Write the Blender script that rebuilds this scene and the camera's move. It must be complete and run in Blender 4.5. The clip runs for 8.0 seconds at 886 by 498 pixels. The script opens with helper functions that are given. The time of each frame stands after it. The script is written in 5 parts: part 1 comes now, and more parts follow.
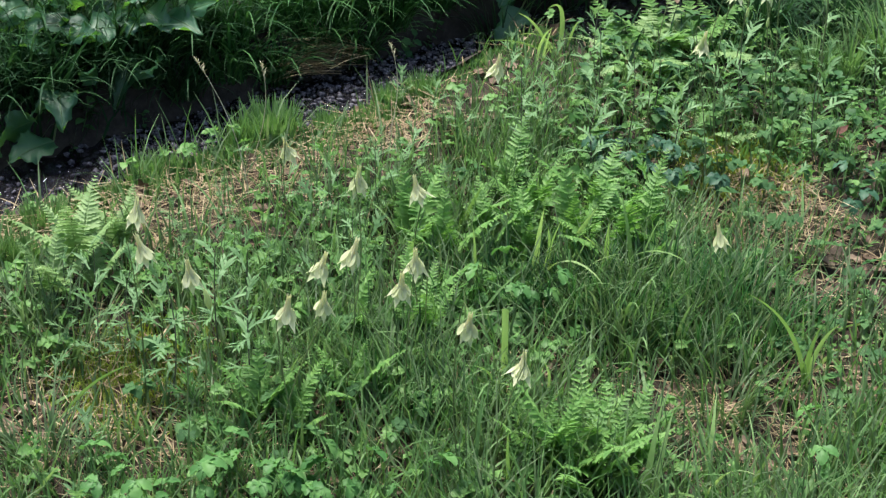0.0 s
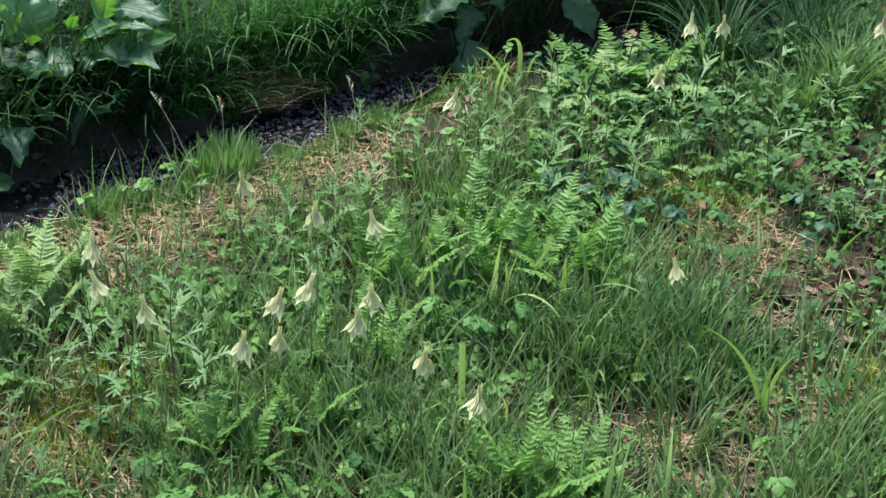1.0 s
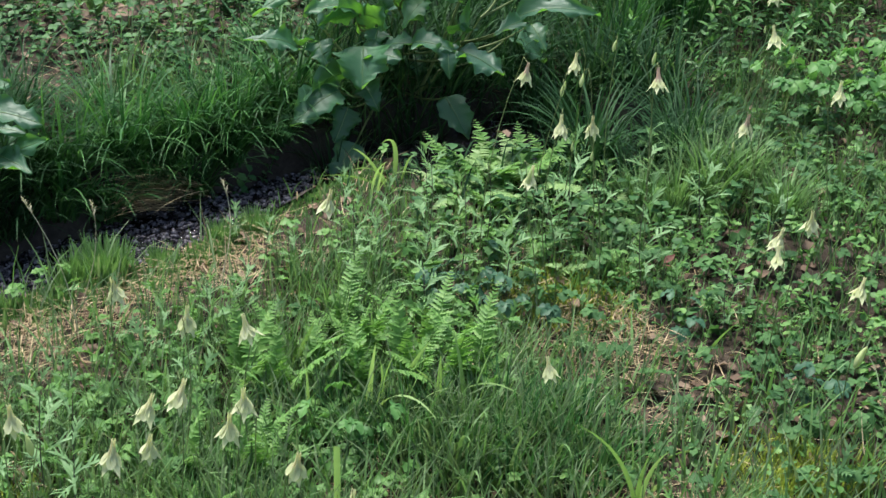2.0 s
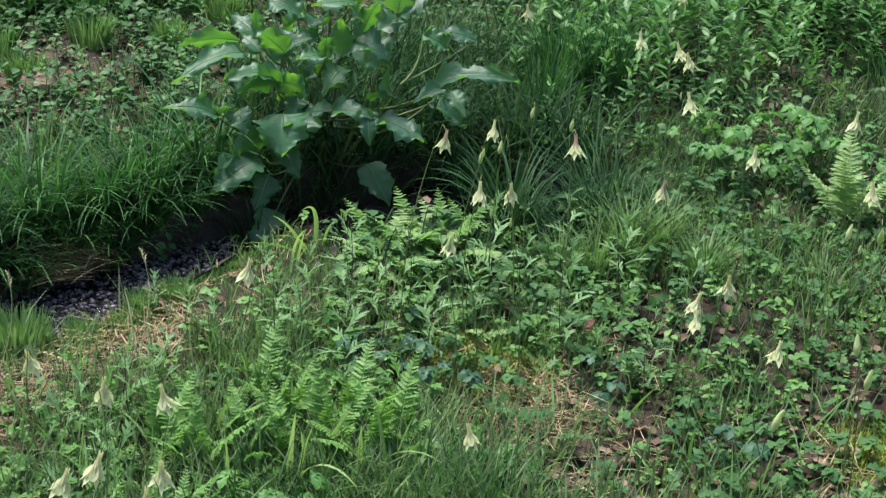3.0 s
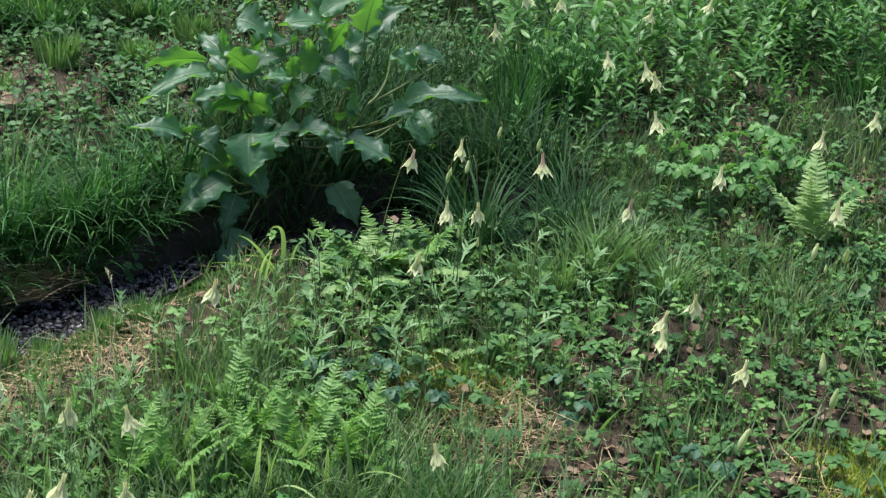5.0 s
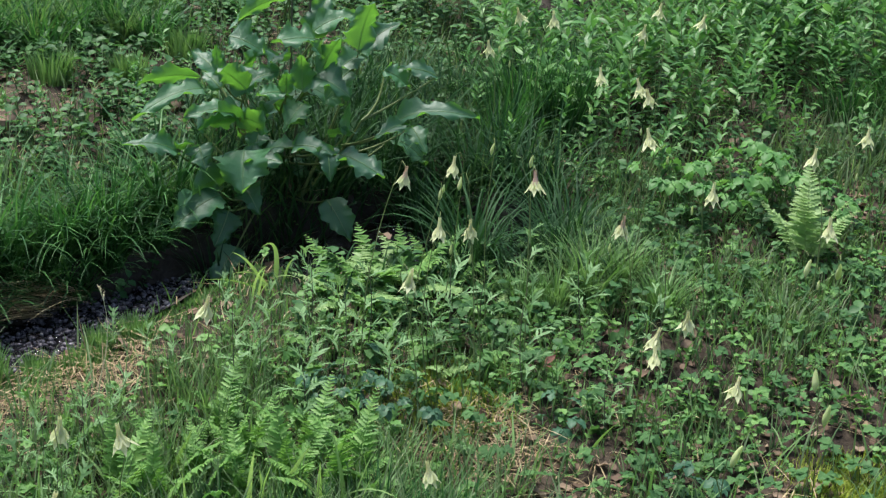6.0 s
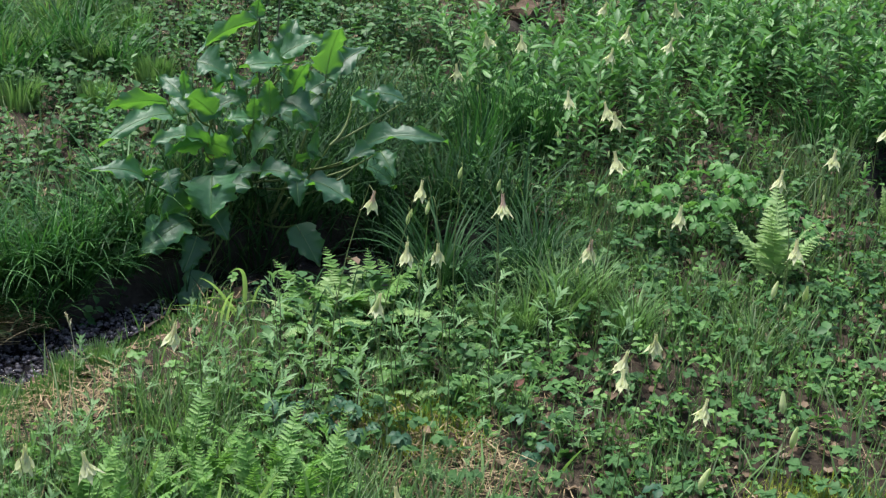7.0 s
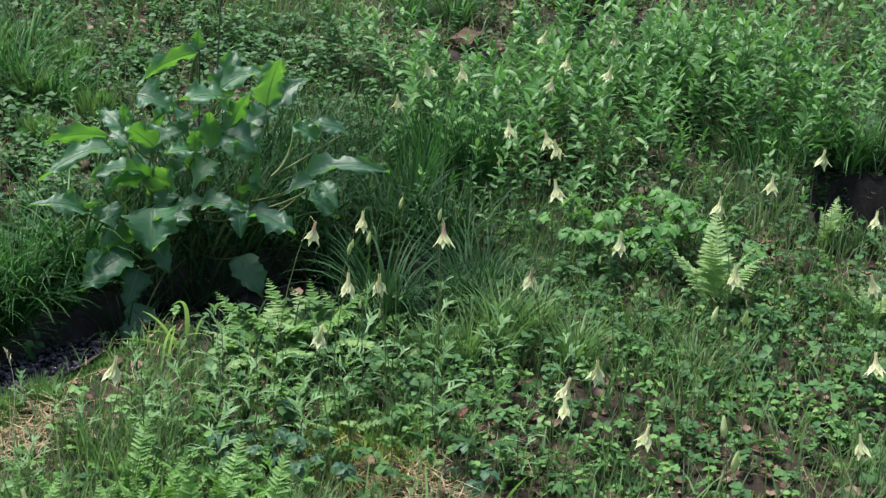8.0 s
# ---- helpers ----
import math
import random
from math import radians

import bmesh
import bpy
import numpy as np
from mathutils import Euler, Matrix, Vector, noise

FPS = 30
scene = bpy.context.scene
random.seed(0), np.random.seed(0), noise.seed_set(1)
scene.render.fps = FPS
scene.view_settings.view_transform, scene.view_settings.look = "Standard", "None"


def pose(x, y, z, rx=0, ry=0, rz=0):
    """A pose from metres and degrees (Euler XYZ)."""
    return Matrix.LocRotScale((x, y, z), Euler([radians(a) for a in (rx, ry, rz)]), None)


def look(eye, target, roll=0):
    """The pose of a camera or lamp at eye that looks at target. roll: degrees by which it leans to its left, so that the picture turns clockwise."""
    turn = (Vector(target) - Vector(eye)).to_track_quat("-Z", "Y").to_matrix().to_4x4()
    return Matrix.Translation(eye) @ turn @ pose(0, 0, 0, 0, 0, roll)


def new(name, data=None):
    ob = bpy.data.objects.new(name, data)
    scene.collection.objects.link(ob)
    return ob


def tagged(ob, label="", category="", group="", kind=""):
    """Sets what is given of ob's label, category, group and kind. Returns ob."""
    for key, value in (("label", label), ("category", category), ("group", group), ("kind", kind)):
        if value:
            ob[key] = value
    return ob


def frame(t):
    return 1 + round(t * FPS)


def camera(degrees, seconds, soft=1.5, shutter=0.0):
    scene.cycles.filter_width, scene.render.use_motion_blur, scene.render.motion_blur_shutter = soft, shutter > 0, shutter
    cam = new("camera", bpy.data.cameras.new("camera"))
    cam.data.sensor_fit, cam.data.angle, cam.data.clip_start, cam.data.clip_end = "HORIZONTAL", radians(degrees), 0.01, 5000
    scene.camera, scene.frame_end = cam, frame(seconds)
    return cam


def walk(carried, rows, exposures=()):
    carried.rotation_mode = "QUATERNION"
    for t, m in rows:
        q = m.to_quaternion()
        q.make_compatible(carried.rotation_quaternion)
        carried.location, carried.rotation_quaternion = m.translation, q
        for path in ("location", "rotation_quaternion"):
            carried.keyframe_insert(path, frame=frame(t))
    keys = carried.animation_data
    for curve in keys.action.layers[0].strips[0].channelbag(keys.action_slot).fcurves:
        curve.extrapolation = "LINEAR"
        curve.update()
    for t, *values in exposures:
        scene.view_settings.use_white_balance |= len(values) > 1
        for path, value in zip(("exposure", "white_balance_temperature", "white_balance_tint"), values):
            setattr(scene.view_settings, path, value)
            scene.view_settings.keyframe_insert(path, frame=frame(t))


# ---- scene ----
cam = camera(31.0, 8.0, soft=1.33, shutter=0.21)
ROWS = [
    (0, 0, 0, 1.72, 63.006, -0.891, 0.454),
    (0.5, 0.0041, -0.0034, 1.7222, 63.254, -0.91, 0.318),
    (1, 0.0165, 0.0008, 1.7242, 64.159, -1.144, -0.738),
    (1.5, 0.0283, -0.002, 1.7338, 65.795, -1.605, -2.639),
    (2, 0.0417, -0.0009, 1.7406, 67.612, -2.025, -4.691),
    (2.2, 0.0445, -0.0006, 1.7435, 68.188, -2.13, -5.38),
    (3.3, 0.0573, -0.0011, 1.7482, 70.34, -2.56, -7.759),
    (3.5, 0.0598, -0.0011, 1.7483, 70.455, -2.6, -7.943),
    (4, 0.062, -0.0007, 1.7497, 70.602, -2.649, -8.177),
    (5.5, 0.0631, 0.001, 1.75, 70.821, -2.742, -8.366),
    (6, 0.0681, 0.0014, 1.7533, 71.235, -2.73, -8.494),
    (6.5, 0.0736, 0.0011, 1.756, 71.678, -2.725, -8.922),
    (7, 0.0803, 0.0011, 1.757, 72.087, -2.645, -9.496),
    (7.5, 0.0856, -0.0045, 1.7598, 72.661, -2.487, -10.336),
    (8, 0.0925, -0.0063, 1.7614, 73.194, -2.439, -11.498),
]
walk(cam, [(t, pose(x, y, z, rx, ry, rz)) for t, x, y, z, rx, ry, rz in ROWS],
     [(0, 1.12), (1, 1.12), (3.5, 1.03), (8, 0.97)])

# ---- light: soft daylight under a bright, hazy sky ----
world = bpy.data.worlds.new("sky")
scene.world = world
world.use_nodes = True
wn = world.node_tree.nodes
sky = wn.new("ShaderNodeTexSky")
sky.sky_type = "NISHITA"
sky.sun_disc = False
sky.sun_elevation, sky.sun_rotation = radians(72), radians(-40)
sky.dust_density = 3.0
wn["Background"].inputs[1].default_value = 0.11
world.node_tree.links.new(sky.outputs[0], wn["Background"].inputs[0])
sun = new("sun", bpy.data.lights.new("sun", "SUN"))
sun.data.energy, sun.data.angle, sun.data.color = 3.8, radians(20), (1.0, 0.97, 0.93)
# the sun stands ahead of the camera and to its left, high up
sun.matrix_world = look((-1.6, 4.6, 8.4), (0.3, 2.8, 0.4))


# ---- materials ----
def mat_nodes(name):
    m = bpy.data.materials.new(name)
    m.use_nodes = True
    nt = m.node_tree
    return m, nt, nt.nodes["Principled BSDF"], nt.nodes["Material Output"]


def ramp_of(nt, *stops):
    r = nt.nodes.new("ShaderNodeValToRGB")
    e = r.color_ramp.elements
    while len(e) < len(stops):
        e.new(0.5)
    for k, (p, c) in zip(e, stops):
        k.position, k.color = p, (*c, 1)
    return r


def noise_of(nt, scale, detail=4.0, rough=0.6):
    n = nt.nodes.new("ShaderNodeTexNoise")
    n.inputs["Scale"].default_value, n.inputs["Detail"].default_value, n.inputs["Roughness"].default_value = scale, detail, rough
    tc = nt.nodes.new("ShaderNodeTexCoord")
    nt.links.new(tc.outputs["Object"], n.inputs["Vector"])
    return n


def leaf_mat(name, dark, mid, light, rough=0.5, through_light=0.3, spec=0.35, vein=90.0, bump=0.25):
    """A living leaf: each leaf has a shade of its own, with blotches, fine relief and light that passes through."""
    m, nt, bsdf, out = mat_nodes(name)
    lk = nt.links.new
    geo, info = nt.nodes.new("ShaderNodeNewGeometry"), nt.nodes.new("ShaderNodeObjectInfo")
    mix = nt.nodes.new("ShaderNodeMath")
    mix.operation = "ADD"
    lk(geo.outputs["Random Per Island"], mix.inputs[0])
    lk(info.outputs["Random"], mix.inputs[1])
    frac = nt.nodes.new("ShaderNodeMath")
    frac.operation = "FRACT"
    lk(mix.outputs[0], frac.inputs[0])
    blotch = noise_of(nt, 14.0)
    add = nt.nodes.new("ShaderNodeMath")
    add.operation = "MULTIPLY_ADD"
    add.inputs[1].default_value = 0.65
    lk(frac.outputs[0], add.inputs[0])
    half = nt.nodes.new("ShaderNodeMath")
    half.operation = "MULTIPLY"
    half.inputs[1].default_value = 0.4
    lk(blotch.outputs["Fac"], half.inputs[0])
    lk(half.outputs[0], add.inputs[2])
    r = ramp_of(nt, (0.0, dark), (0.5, mid), (0.95, light))
    lk(add.outputs[0], r.inputs[0])
    lk(r.outputs[0], bsdf.inputs["Base Color"])
    bsdf.inputs["Roughness"].default_value = rough
    bsdf.inputs["Specular IOR Level"].default_value = spec
    fine = noise_of(nt, vein, 3.0)
    b = nt.nodes.new("ShaderNodeBump")
    b.inputs["Strength"].default_value, b.inputs["Distance"].default_value = bump, 0.004
    lk(fine.outputs["Fac"], b.inputs["Height"])
    lk(b.outputs[0], bsdf.inputs["Normal"])
    tr = nt.nodes.new("ShaderNodeBsdfTranslucent")
    warm = nt.nodes.new("ShaderNodeMix")
    warm.data_type, warm.blend_type = "RGBA", "MULTIPLY"
    warm.inputs[0].default_value = 1.0
    warm.inputs[7].default_value = (1.15, 1.22, 0.75, 1) if through_light < 0.45 else (1.0, 1.0, 0.9, 1)
    lk(r.outputs[0], warm.inputs[6])
    lk(warm.outputs[2], tr.inputs["Color"])
    ms = nt.nodes.new("ShaderNodeMixShader")
    ms.inputs[0].default_value = through_light
    lk(bsdf.outputs[0], ms.inputs[1])
    lk(tr.outputs[0], ms.inputs[2])
    lk(ms.outputs[0], out.inputs["Surface"])
    return m


def rough_mat(name, dark, mid, light, scale=9.0, rough=0.9, bump=0.6, dist=0.012, fine=60.0):
    m, nt, bsdf, out = mat_nodes(name)
    lk = nt.links.new
    a, c = noise_of(nt, scale, 6.0, 0.65), noise_of(nt, fine, 5.0, 0.7)
    geo = nt.nodes.new("ShaderNodeNewGeometry")
    s1 = nt.nodes.new("ShaderNodeMath")
    s1.operation = "MULTIPLY_ADD"
    s1.inputs[1].default_value = 0.55
    lk(a.outputs["Fac"], s1.inputs[0])
    s2 = nt.nodes.new("ShaderNodeMath")
    s2.operation = "MULTIPLY"
    s2.inputs[1].default_value = 0.45
    lk(c.outputs["Fac"], s2.inputs[0])
    lk(s2.outputs[0], s1.inputs[2])
    r = ramp_of(nt, (0.32, dark), (0.5, mid), (0.7, light))
    lk(s1.outputs[0], r.inputs[0])
    lk(r.outputs[0], bsdf.inputs["Base Color"])
    bsdf.inputs["Roughness"].default_value = rough
    bsdf.inputs["Specular IOR Level"].default_value = 0.2
    b = nt.nodes.new("ShaderNodeBump")
    b.inputs["Strength"].default_value, b.inputs["Distance"].default_value = bump, dist
    lk(s1.outputs[0], b.inputs["Height"])
    lk(b.outputs[0], bsdf.inputs["Normal"])
    return m


M_GRASS = leaf_mat("grass_blades", (0.033, 0.072, 0.031), (0.091, 0.158, 0.066), (0.19, 0.262, 0.14), 0.5, 0.34, 0.26)
M_GRASS_LIGHT = leaf_mat("young_grass", (0.062, 0.148, 0.046), (0.118, 0.235, 0.076), (0.2, 0.325, 0.135), 0.5, 0.36, 0.25)
M_SEDGE = leaf_mat("sedge_blades", (0.01, 0.042, 0.016), (0.03, 0.108, 0.03), (0.1, 0.25, 0.07), 0.5, 0.32, 0.24)
# darker green for grass near the docks; the shade is in the colour
M_SEDGE_SHADE = leaf_mat("dark_grass", (0.01, 0.036, 0.015), (0.022, 0.068, 0.026), (0.05, 0.12, 0.043), 0.58, 0.26, 0.15)
M_IRIS = leaf_mat("broad_blades", (0.14, 0.26, 0.07), (0.21, 0.35, 0.115), (0.3, 0.43, 0.18), 0.45, 0.44)
M_DRY = leaf_mat("dry_straw", (0.13, 0.095, 0.05), (0.31, 0.235, 0.13), (0.5, 0.42, 0.27), 0.7, 0.2)
M_FERN = leaf_mat("fern_green", (0.074, 0.19, 0.043), (0.128, 0.278, 0.065), (0.2, 0.36, 0.097), 0.55, 0.4)
M_FERN_PALE = leaf_mat("fern_pale", (0.155, 0.29, 0.092), (0.235, 0.382, 0.138), (0.32, 0.462, 0.2), 0.55, 0.45)
M_MUG = leaf_mat("mugwort_leaf", (0.09, 0.19, 0.078), (0.158, 0.295, 0.125), (0.24, 0.38, 0.195), 0.55, 0.36, 0.22)
M_HERB = leaf_mat("herb_leaf", (0.045, 0.145, 0.04), (0.085, 0.22, 0.062), (0.155, 0.31, 0.1), 0.45, 0.36)
M_CREEP = leaf_mat("creeper_leaf", (0.026, 0.082, 0.028), (0.054, 0.142, 0.046), (0.11, 0.235, 0.076), 0.55, 0.34, 0.2)
# herb green darkened: the dimmer light on the far bank is in the colour
M_BANK_SHADE = leaf_mat("bank_herb_leaf", (0.022, 0.08, 0.028), (0.05, 0.135, 0.046), (0.1, 0.215, 0.072), 0.5, 0.34, 0.25)
M_LOBED = leaf_mat("lobed_leaf", (0.062, 0.172, 0.046), (0.116, 0.258, 0.07), (0.186, 0.345, 0.102), 0.48, 0.38, 0.28)
M_BLUE = leaf_mat("blue_green_leaf", (0.025, 0.08, 0.045), (0.04, 0.11, 0.06), (0.075, 0.16, 0.09), 0.5, 0.25, 0.25)
M_BUSH = leaf_mat("bushy_lobed_leaf", (0.05, 0.15, 0.043), (0.088, 0.22, 0.062), (0.145, 0.305, 0.088), 0.5, 0.36, 0.25)


def dock_mat():
    """A waxy leaf: dark blue-green above with a dull sheen and fine veins; the light that passes through is yellow-green."""
    m, nt, bsdf, out = mat_nodes("dock_leaf")
    lk = nt.links.new
    info, blotch, vein = nt.nodes.new("ShaderNodeObjectInfo"), noise_of(nt, 11.0), noise_of(nt, 85.0, 4.0, 0.65)
    a = nt.nodes.new("ShaderNodeMath")
    a.operation = "MULTIPLY_ADD"
    a.inputs[1].default_value = 0.5
    lk(info.outputs["Random"], a.inputs[0])
    h = nt.nodes.new("ShaderNodeMath")
    h.operation = "MULTIPLY"
    h.inputs[1].default_value = 0.5
    lk(blotch.outputs["Fac"], h.inputs[0])
    lk(h.outputs[0], a.inputs[2])
    skin = ramp_of(nt, (0.05, (0.016, 0.07, 0.038)), (0.45, (0.034, 0.126, 0.064)), (0.9, (0.068, 0.2, 0.086)))
    lk(a.outputs[0], skin.inputs[0])
    lk(skin.outputs[0], bsdf.inputs["Base Color"])
    bsdf.inputs["Roughness"].default_value = 0.48
    bsdf.inputs["Specular IOR Level"].default_value = 0.82
    b = nt.nodes.new("ShaderNodeBump")
    b.inputs["Strength"].default_value, b.inputs["Distance"].default_value = 0.6, 0.004
    lk(vein.outputs["Fac"], b.inputs["Height"])
    lk(b.outputs[0], bsdf.inputs["Normal"])
    tr = nt.nodes.new("ShaderNodeBsdfTranslucent")
    glow = ramp_of(nt, (0.05, (0.07, 0.25, 0.02)), (0.9, (0.19, 0.44, 0.045)))
    lk(a.outputs[0], glow.inputs[0])
    lk(glow.outputs[0], tr.inputs["Color"])
    ms = nt.nodes.new("ShaderNodeMixShader")
    ms.inputs[0].default_value = 0.42
    lk(bsdf.outputs[0], ms.inputs[1])
    lk(tr.outputs[0], ms.inputs[2])
    lk(ms.outputs[0], out.inputs["Surface"])
    return m


M_DOCK = dock_mat()
M_STEM = leaf_mat("green_stem", (0.09, 0.13, 0.04), (0.14, 0.19, 0.07), (0.2, 0.25, 0.1), 0.55, 0.2)
M_STEM_DARK = leaf_mat("purple_stem", (0.05, 0.045, 0.035), (0.075, 0.08, 0.05), (0.11, 0.12, 0.07), 0.6, 0.0)
M_PETAL = leaf_mat("cream_petal", (0.57, 0.63, 0.35), (0.67, 0.71, 0.45), (0.76, 0.78, 0.55), 0.6, 0.5, 0.2)
M_RIB = leaf_mat("pale_rib", (0.13, 0.25, 0.09), (0.17, 0.3, 0.12), (0.22, 0.34, 0.15), 0.5, 0.35, 0.3)
M_ROSY = leaf_mat("rosy_spur", (0.6, 0.42, 0.38), (0.68, 0.54, 0.45), (0.74, 0.66, 0.52), 0.6, 0.5, 0.2)
M_BUD = leaf_mat("green_bud", (0.42, 0.5, 0.24), (0.5, 0.57, 0.3), (0.6, 0.64, 0.4), 0.6, 0.4, 0.2)
M_SPUR = leaf_mat("blushed_spur", (0.76, 0.7, 0.5), (0.76, 0.77, 0.52), (0.8, 0.81, 0.6), 0.6, 0.55, 0.2)
M_STAMEN = leaf_mat("yellow_stamen", (0.5, 0.42, 0.1), (0.6, 0.5, 0.14), (0.66, 0.58, 0.2), 0.7, 0.1)
M_SEED = leaf_mat("pale_seed_head", (0.3, 0.28, 0.18), (0.42, 0.4, 0.28), (0.55, 0.52, 0.4), 0.8, 0.2)
M_DEADLEAF = leaf_mat("dead_leaf", (0.05, 0.03, 0.02), (0.115, 0.076, 0.05), (0.26, 0.195, 0.14), 0.75, 0.12)
M_REDLEAF = leaf_mat("reddish_dead_leaf", (0.07, 0.026, 0.02), (0.13, 0.055, 0.038), (0.22, 0.11, 0.08), 0.7, 0.15)
M_SOIL = rough_mat("soil_and_litter", (0.014, 0.0105, 0.008), (0.04, 0.031, 0.023), (0.1, 0.08, 0.058), 6.0, 0.95, 0.8, 0.02, 55.0)
M_TURF = rough_mat("meadow_turf", (0.02, 0.035, 0.012), (0.045, 0.085, 0.028), (0.1, 0.14, 0.05), 7.0, 0.95, 0.8, 0.03, 70.0)
# dark stone; the pale bluish end of the ramp stands for glints on water
M_STONE_GLINTS = rough_mat("wet_stone", (0.016, 0.015, 0.018), (0.085, 0.08, 0.094), (0.36, 0.345, 0.385), 60.0, 0.25, 0.5, 0.004, 160.0)
M_ROCK = rough_mat("brown_rock", (0.12, 0.08, 0.055), (0.23, 0.165, 0.12), (0.36, 0.28, 0.22), 14.0, 0.85, 0.7, 0.01, 90.0)
M_EARTH = rough_mat("earthy_rock", (0.025, 0.018, 0.012), (0.07, 0.05, 0.034), (0.16, 0.12, 0.08), 16.0, 0.9, 0.8, 0.012, 80.0)
M_MOSS = leaf_mat("moss", (0.15, 0.21, 0.03), (0.25, 0.32, 0.05), (0.36, 0.43, 0.08), 0.8, 0.25)


def water_mat():
    m, nt, bsdf, out = mat_nodes("stream_water")
    bsdf.inputs["Base Color"].default_value = (0.12, 0.115, 0.14, 1)
    bsdf.inputs["Roughness"].default_value = 0.03
    bsdf.inputs["IOR"].default_value = 1.33
    bsdf.inputs["Transmission Weight"].default_value = 0.85
    a, c = noise_of(nt, 60.0, 4.0), noise_of(nt, 150.0, 3.0)
    s = nt.nodes.new("ShaderNodeMath")
    s.operation = "MULTIPLY_ADD"
    s.inputs[1].default_value = 0.35
    nt.links.new(c.outputs["Fac"], s.inputs[0])
    nt.links.new(a.outputs["Fac"], s.inputs[2])
    b = nt.nodes.new("ShaderNodeBump")
    b.inputs["Strength"].default_value, b.inputs["Distance"].default_value = 0.85, 0.014
    nt.links.new(s.outputs[0], b.inputs["Height"])
    nt.links.new(b.outputs[0], bsdf.inputs["Normal"])
    return m


M_WATER = water_mat()
# wet mud of the stream; in the hollows its dark colour stands for shade
M_MUD_SHADE = rough_mat("wet_mud", (0.014, 0.0115, 0.01), (0.036, 0.03, 0.025), (0.078, 0.066, 0.055), 12.0, 0.75, 0.8, 0.012, 70.0)

# ---- the lie of the land ----
SLOPE = 0.158


def step(a, b, v):
    k = np.clip((np.asarray(v, float) - a) / (b - a), 0, 1)
    return k * k * (3 - 2 * k)


def stream_mid(x):
    return 3.40 + 0.64 * x


def stream_off(x, y):
    """Metres across the stream from its middle: minus on the camera's side."""
    return (y - stream_mid(x)) * 0.842


def half_width(x):
    return 0.17 - 0.11 * step(-0.25, 0.35, x)


def bumps(x, y):
    return (0.012 * np.sin(3.1 * x + 1.3 * y + 0.6) * np.cos(2.3 * y - 1.1 * x) + 0.007 * np.sin(7.7 * x - 2.1 * y) * np.sin(6.1 * y + 1.0)
            + 0.004 * np.sin(17.0 * x + 5.0 * y) * np.sin(15.0 * y - 4.0 * x))


# hollows in the far bank: x, y, radius, depth
# the first three are dug only to make the dark shade by the dock
HOLLOWS = [(0.36, 3.55, 0.22, 0.4), (0.6, 3.6, 0.25, 0.4), (0.82, 3.6, 0.19, 0.32), (2.2, 3.97, 0.26, 0.5), (1.25, 5.14, 0.15, 0.5), (1.82, 5.55, 0.18, 0.7), (2.55, 4.95, 0.16, 0.6)]


def ground_z(x, y):
    x, y = np.asarray(x, float), np.asarray(y, float)
    d, hw = stream_off(x, y), half_width(x)
    z = SLOPE * np.clip(y, -6, 7) + 0.05 * np.clip(y - 7, 0, 20) + bumps(x, y)
    gone = 1 - step(0.55, 0.95, x)
    gone = gone * step(-9.0, -8.0, x)
    z = z - 0.115 * gone * (1 - step(hw * 0.75, hw * 1.25, np.where(d > 0, 1.3 * d, -d)))
    left = 1 - step(0.3, 1.0, x)
    z = z + 0.07 * left * step(hw, hw + 0.35, d)
    for hx, hy, r, dep in HOLLOWS:
        th = np.arctan2(y - hy, x - hx)
        rr = r * (1 + 0.2 * np.sin(3 * th + hx) + 0.14 * np.sin(7 * th + 2 * hy))
        z = z - dep * (1 - step(0.42, 1.08, np.hypot((x - hx), (y - hy) * 1.3) / rr))
    return z


# ---- mesh helpers ----
def mesh_np(name, verts, faces, material, smooth=True):
    """A mesh from arrays of corners and of equal-sided faces."""
    verts, faces = np.ascontiguousarray(verts, np.float32).reshape(-1, 3), np.ascontiguousarray(faces, np.int32)
    k = faces.shape[1]
    me = bpy.data.meshes.new(name)
    me.vertices.add(len(verts))
    me.vertices.foreach_set("co", verts.ravel())
    me.loops.add(faces.size)
    me.loops.foreach_set("vertex_index", faces.ravel())
    me.polygons.add(len(faces))
    me.polygons.foreach_set("loop_start", np.arange(0, faces.size, k, dtype=np.int32))
    me.polygons.foreach_set("use_smooth", np.full(len(faces), smooth))
    me.materials.append(material)
    me.update(calc_edges=True)
    return me


def join(pieces):
    """Joins (corners, faces) pairs."""
    vs, fs, n = [], [], 0
    for v, f in pieces:
        vs.append(v)
        fs.append(np.asarray(f) + n)
        n += len(v)
    return np.concatenate(vs), np.concatenate(fs)


def part(name, me, parent, label="", m=None):
    ob = new(name, me)
    ob.parent = parent
    if m is not None:
        ob.matrix_basis = m
    if label:
        ob["label"] = label
    return ob


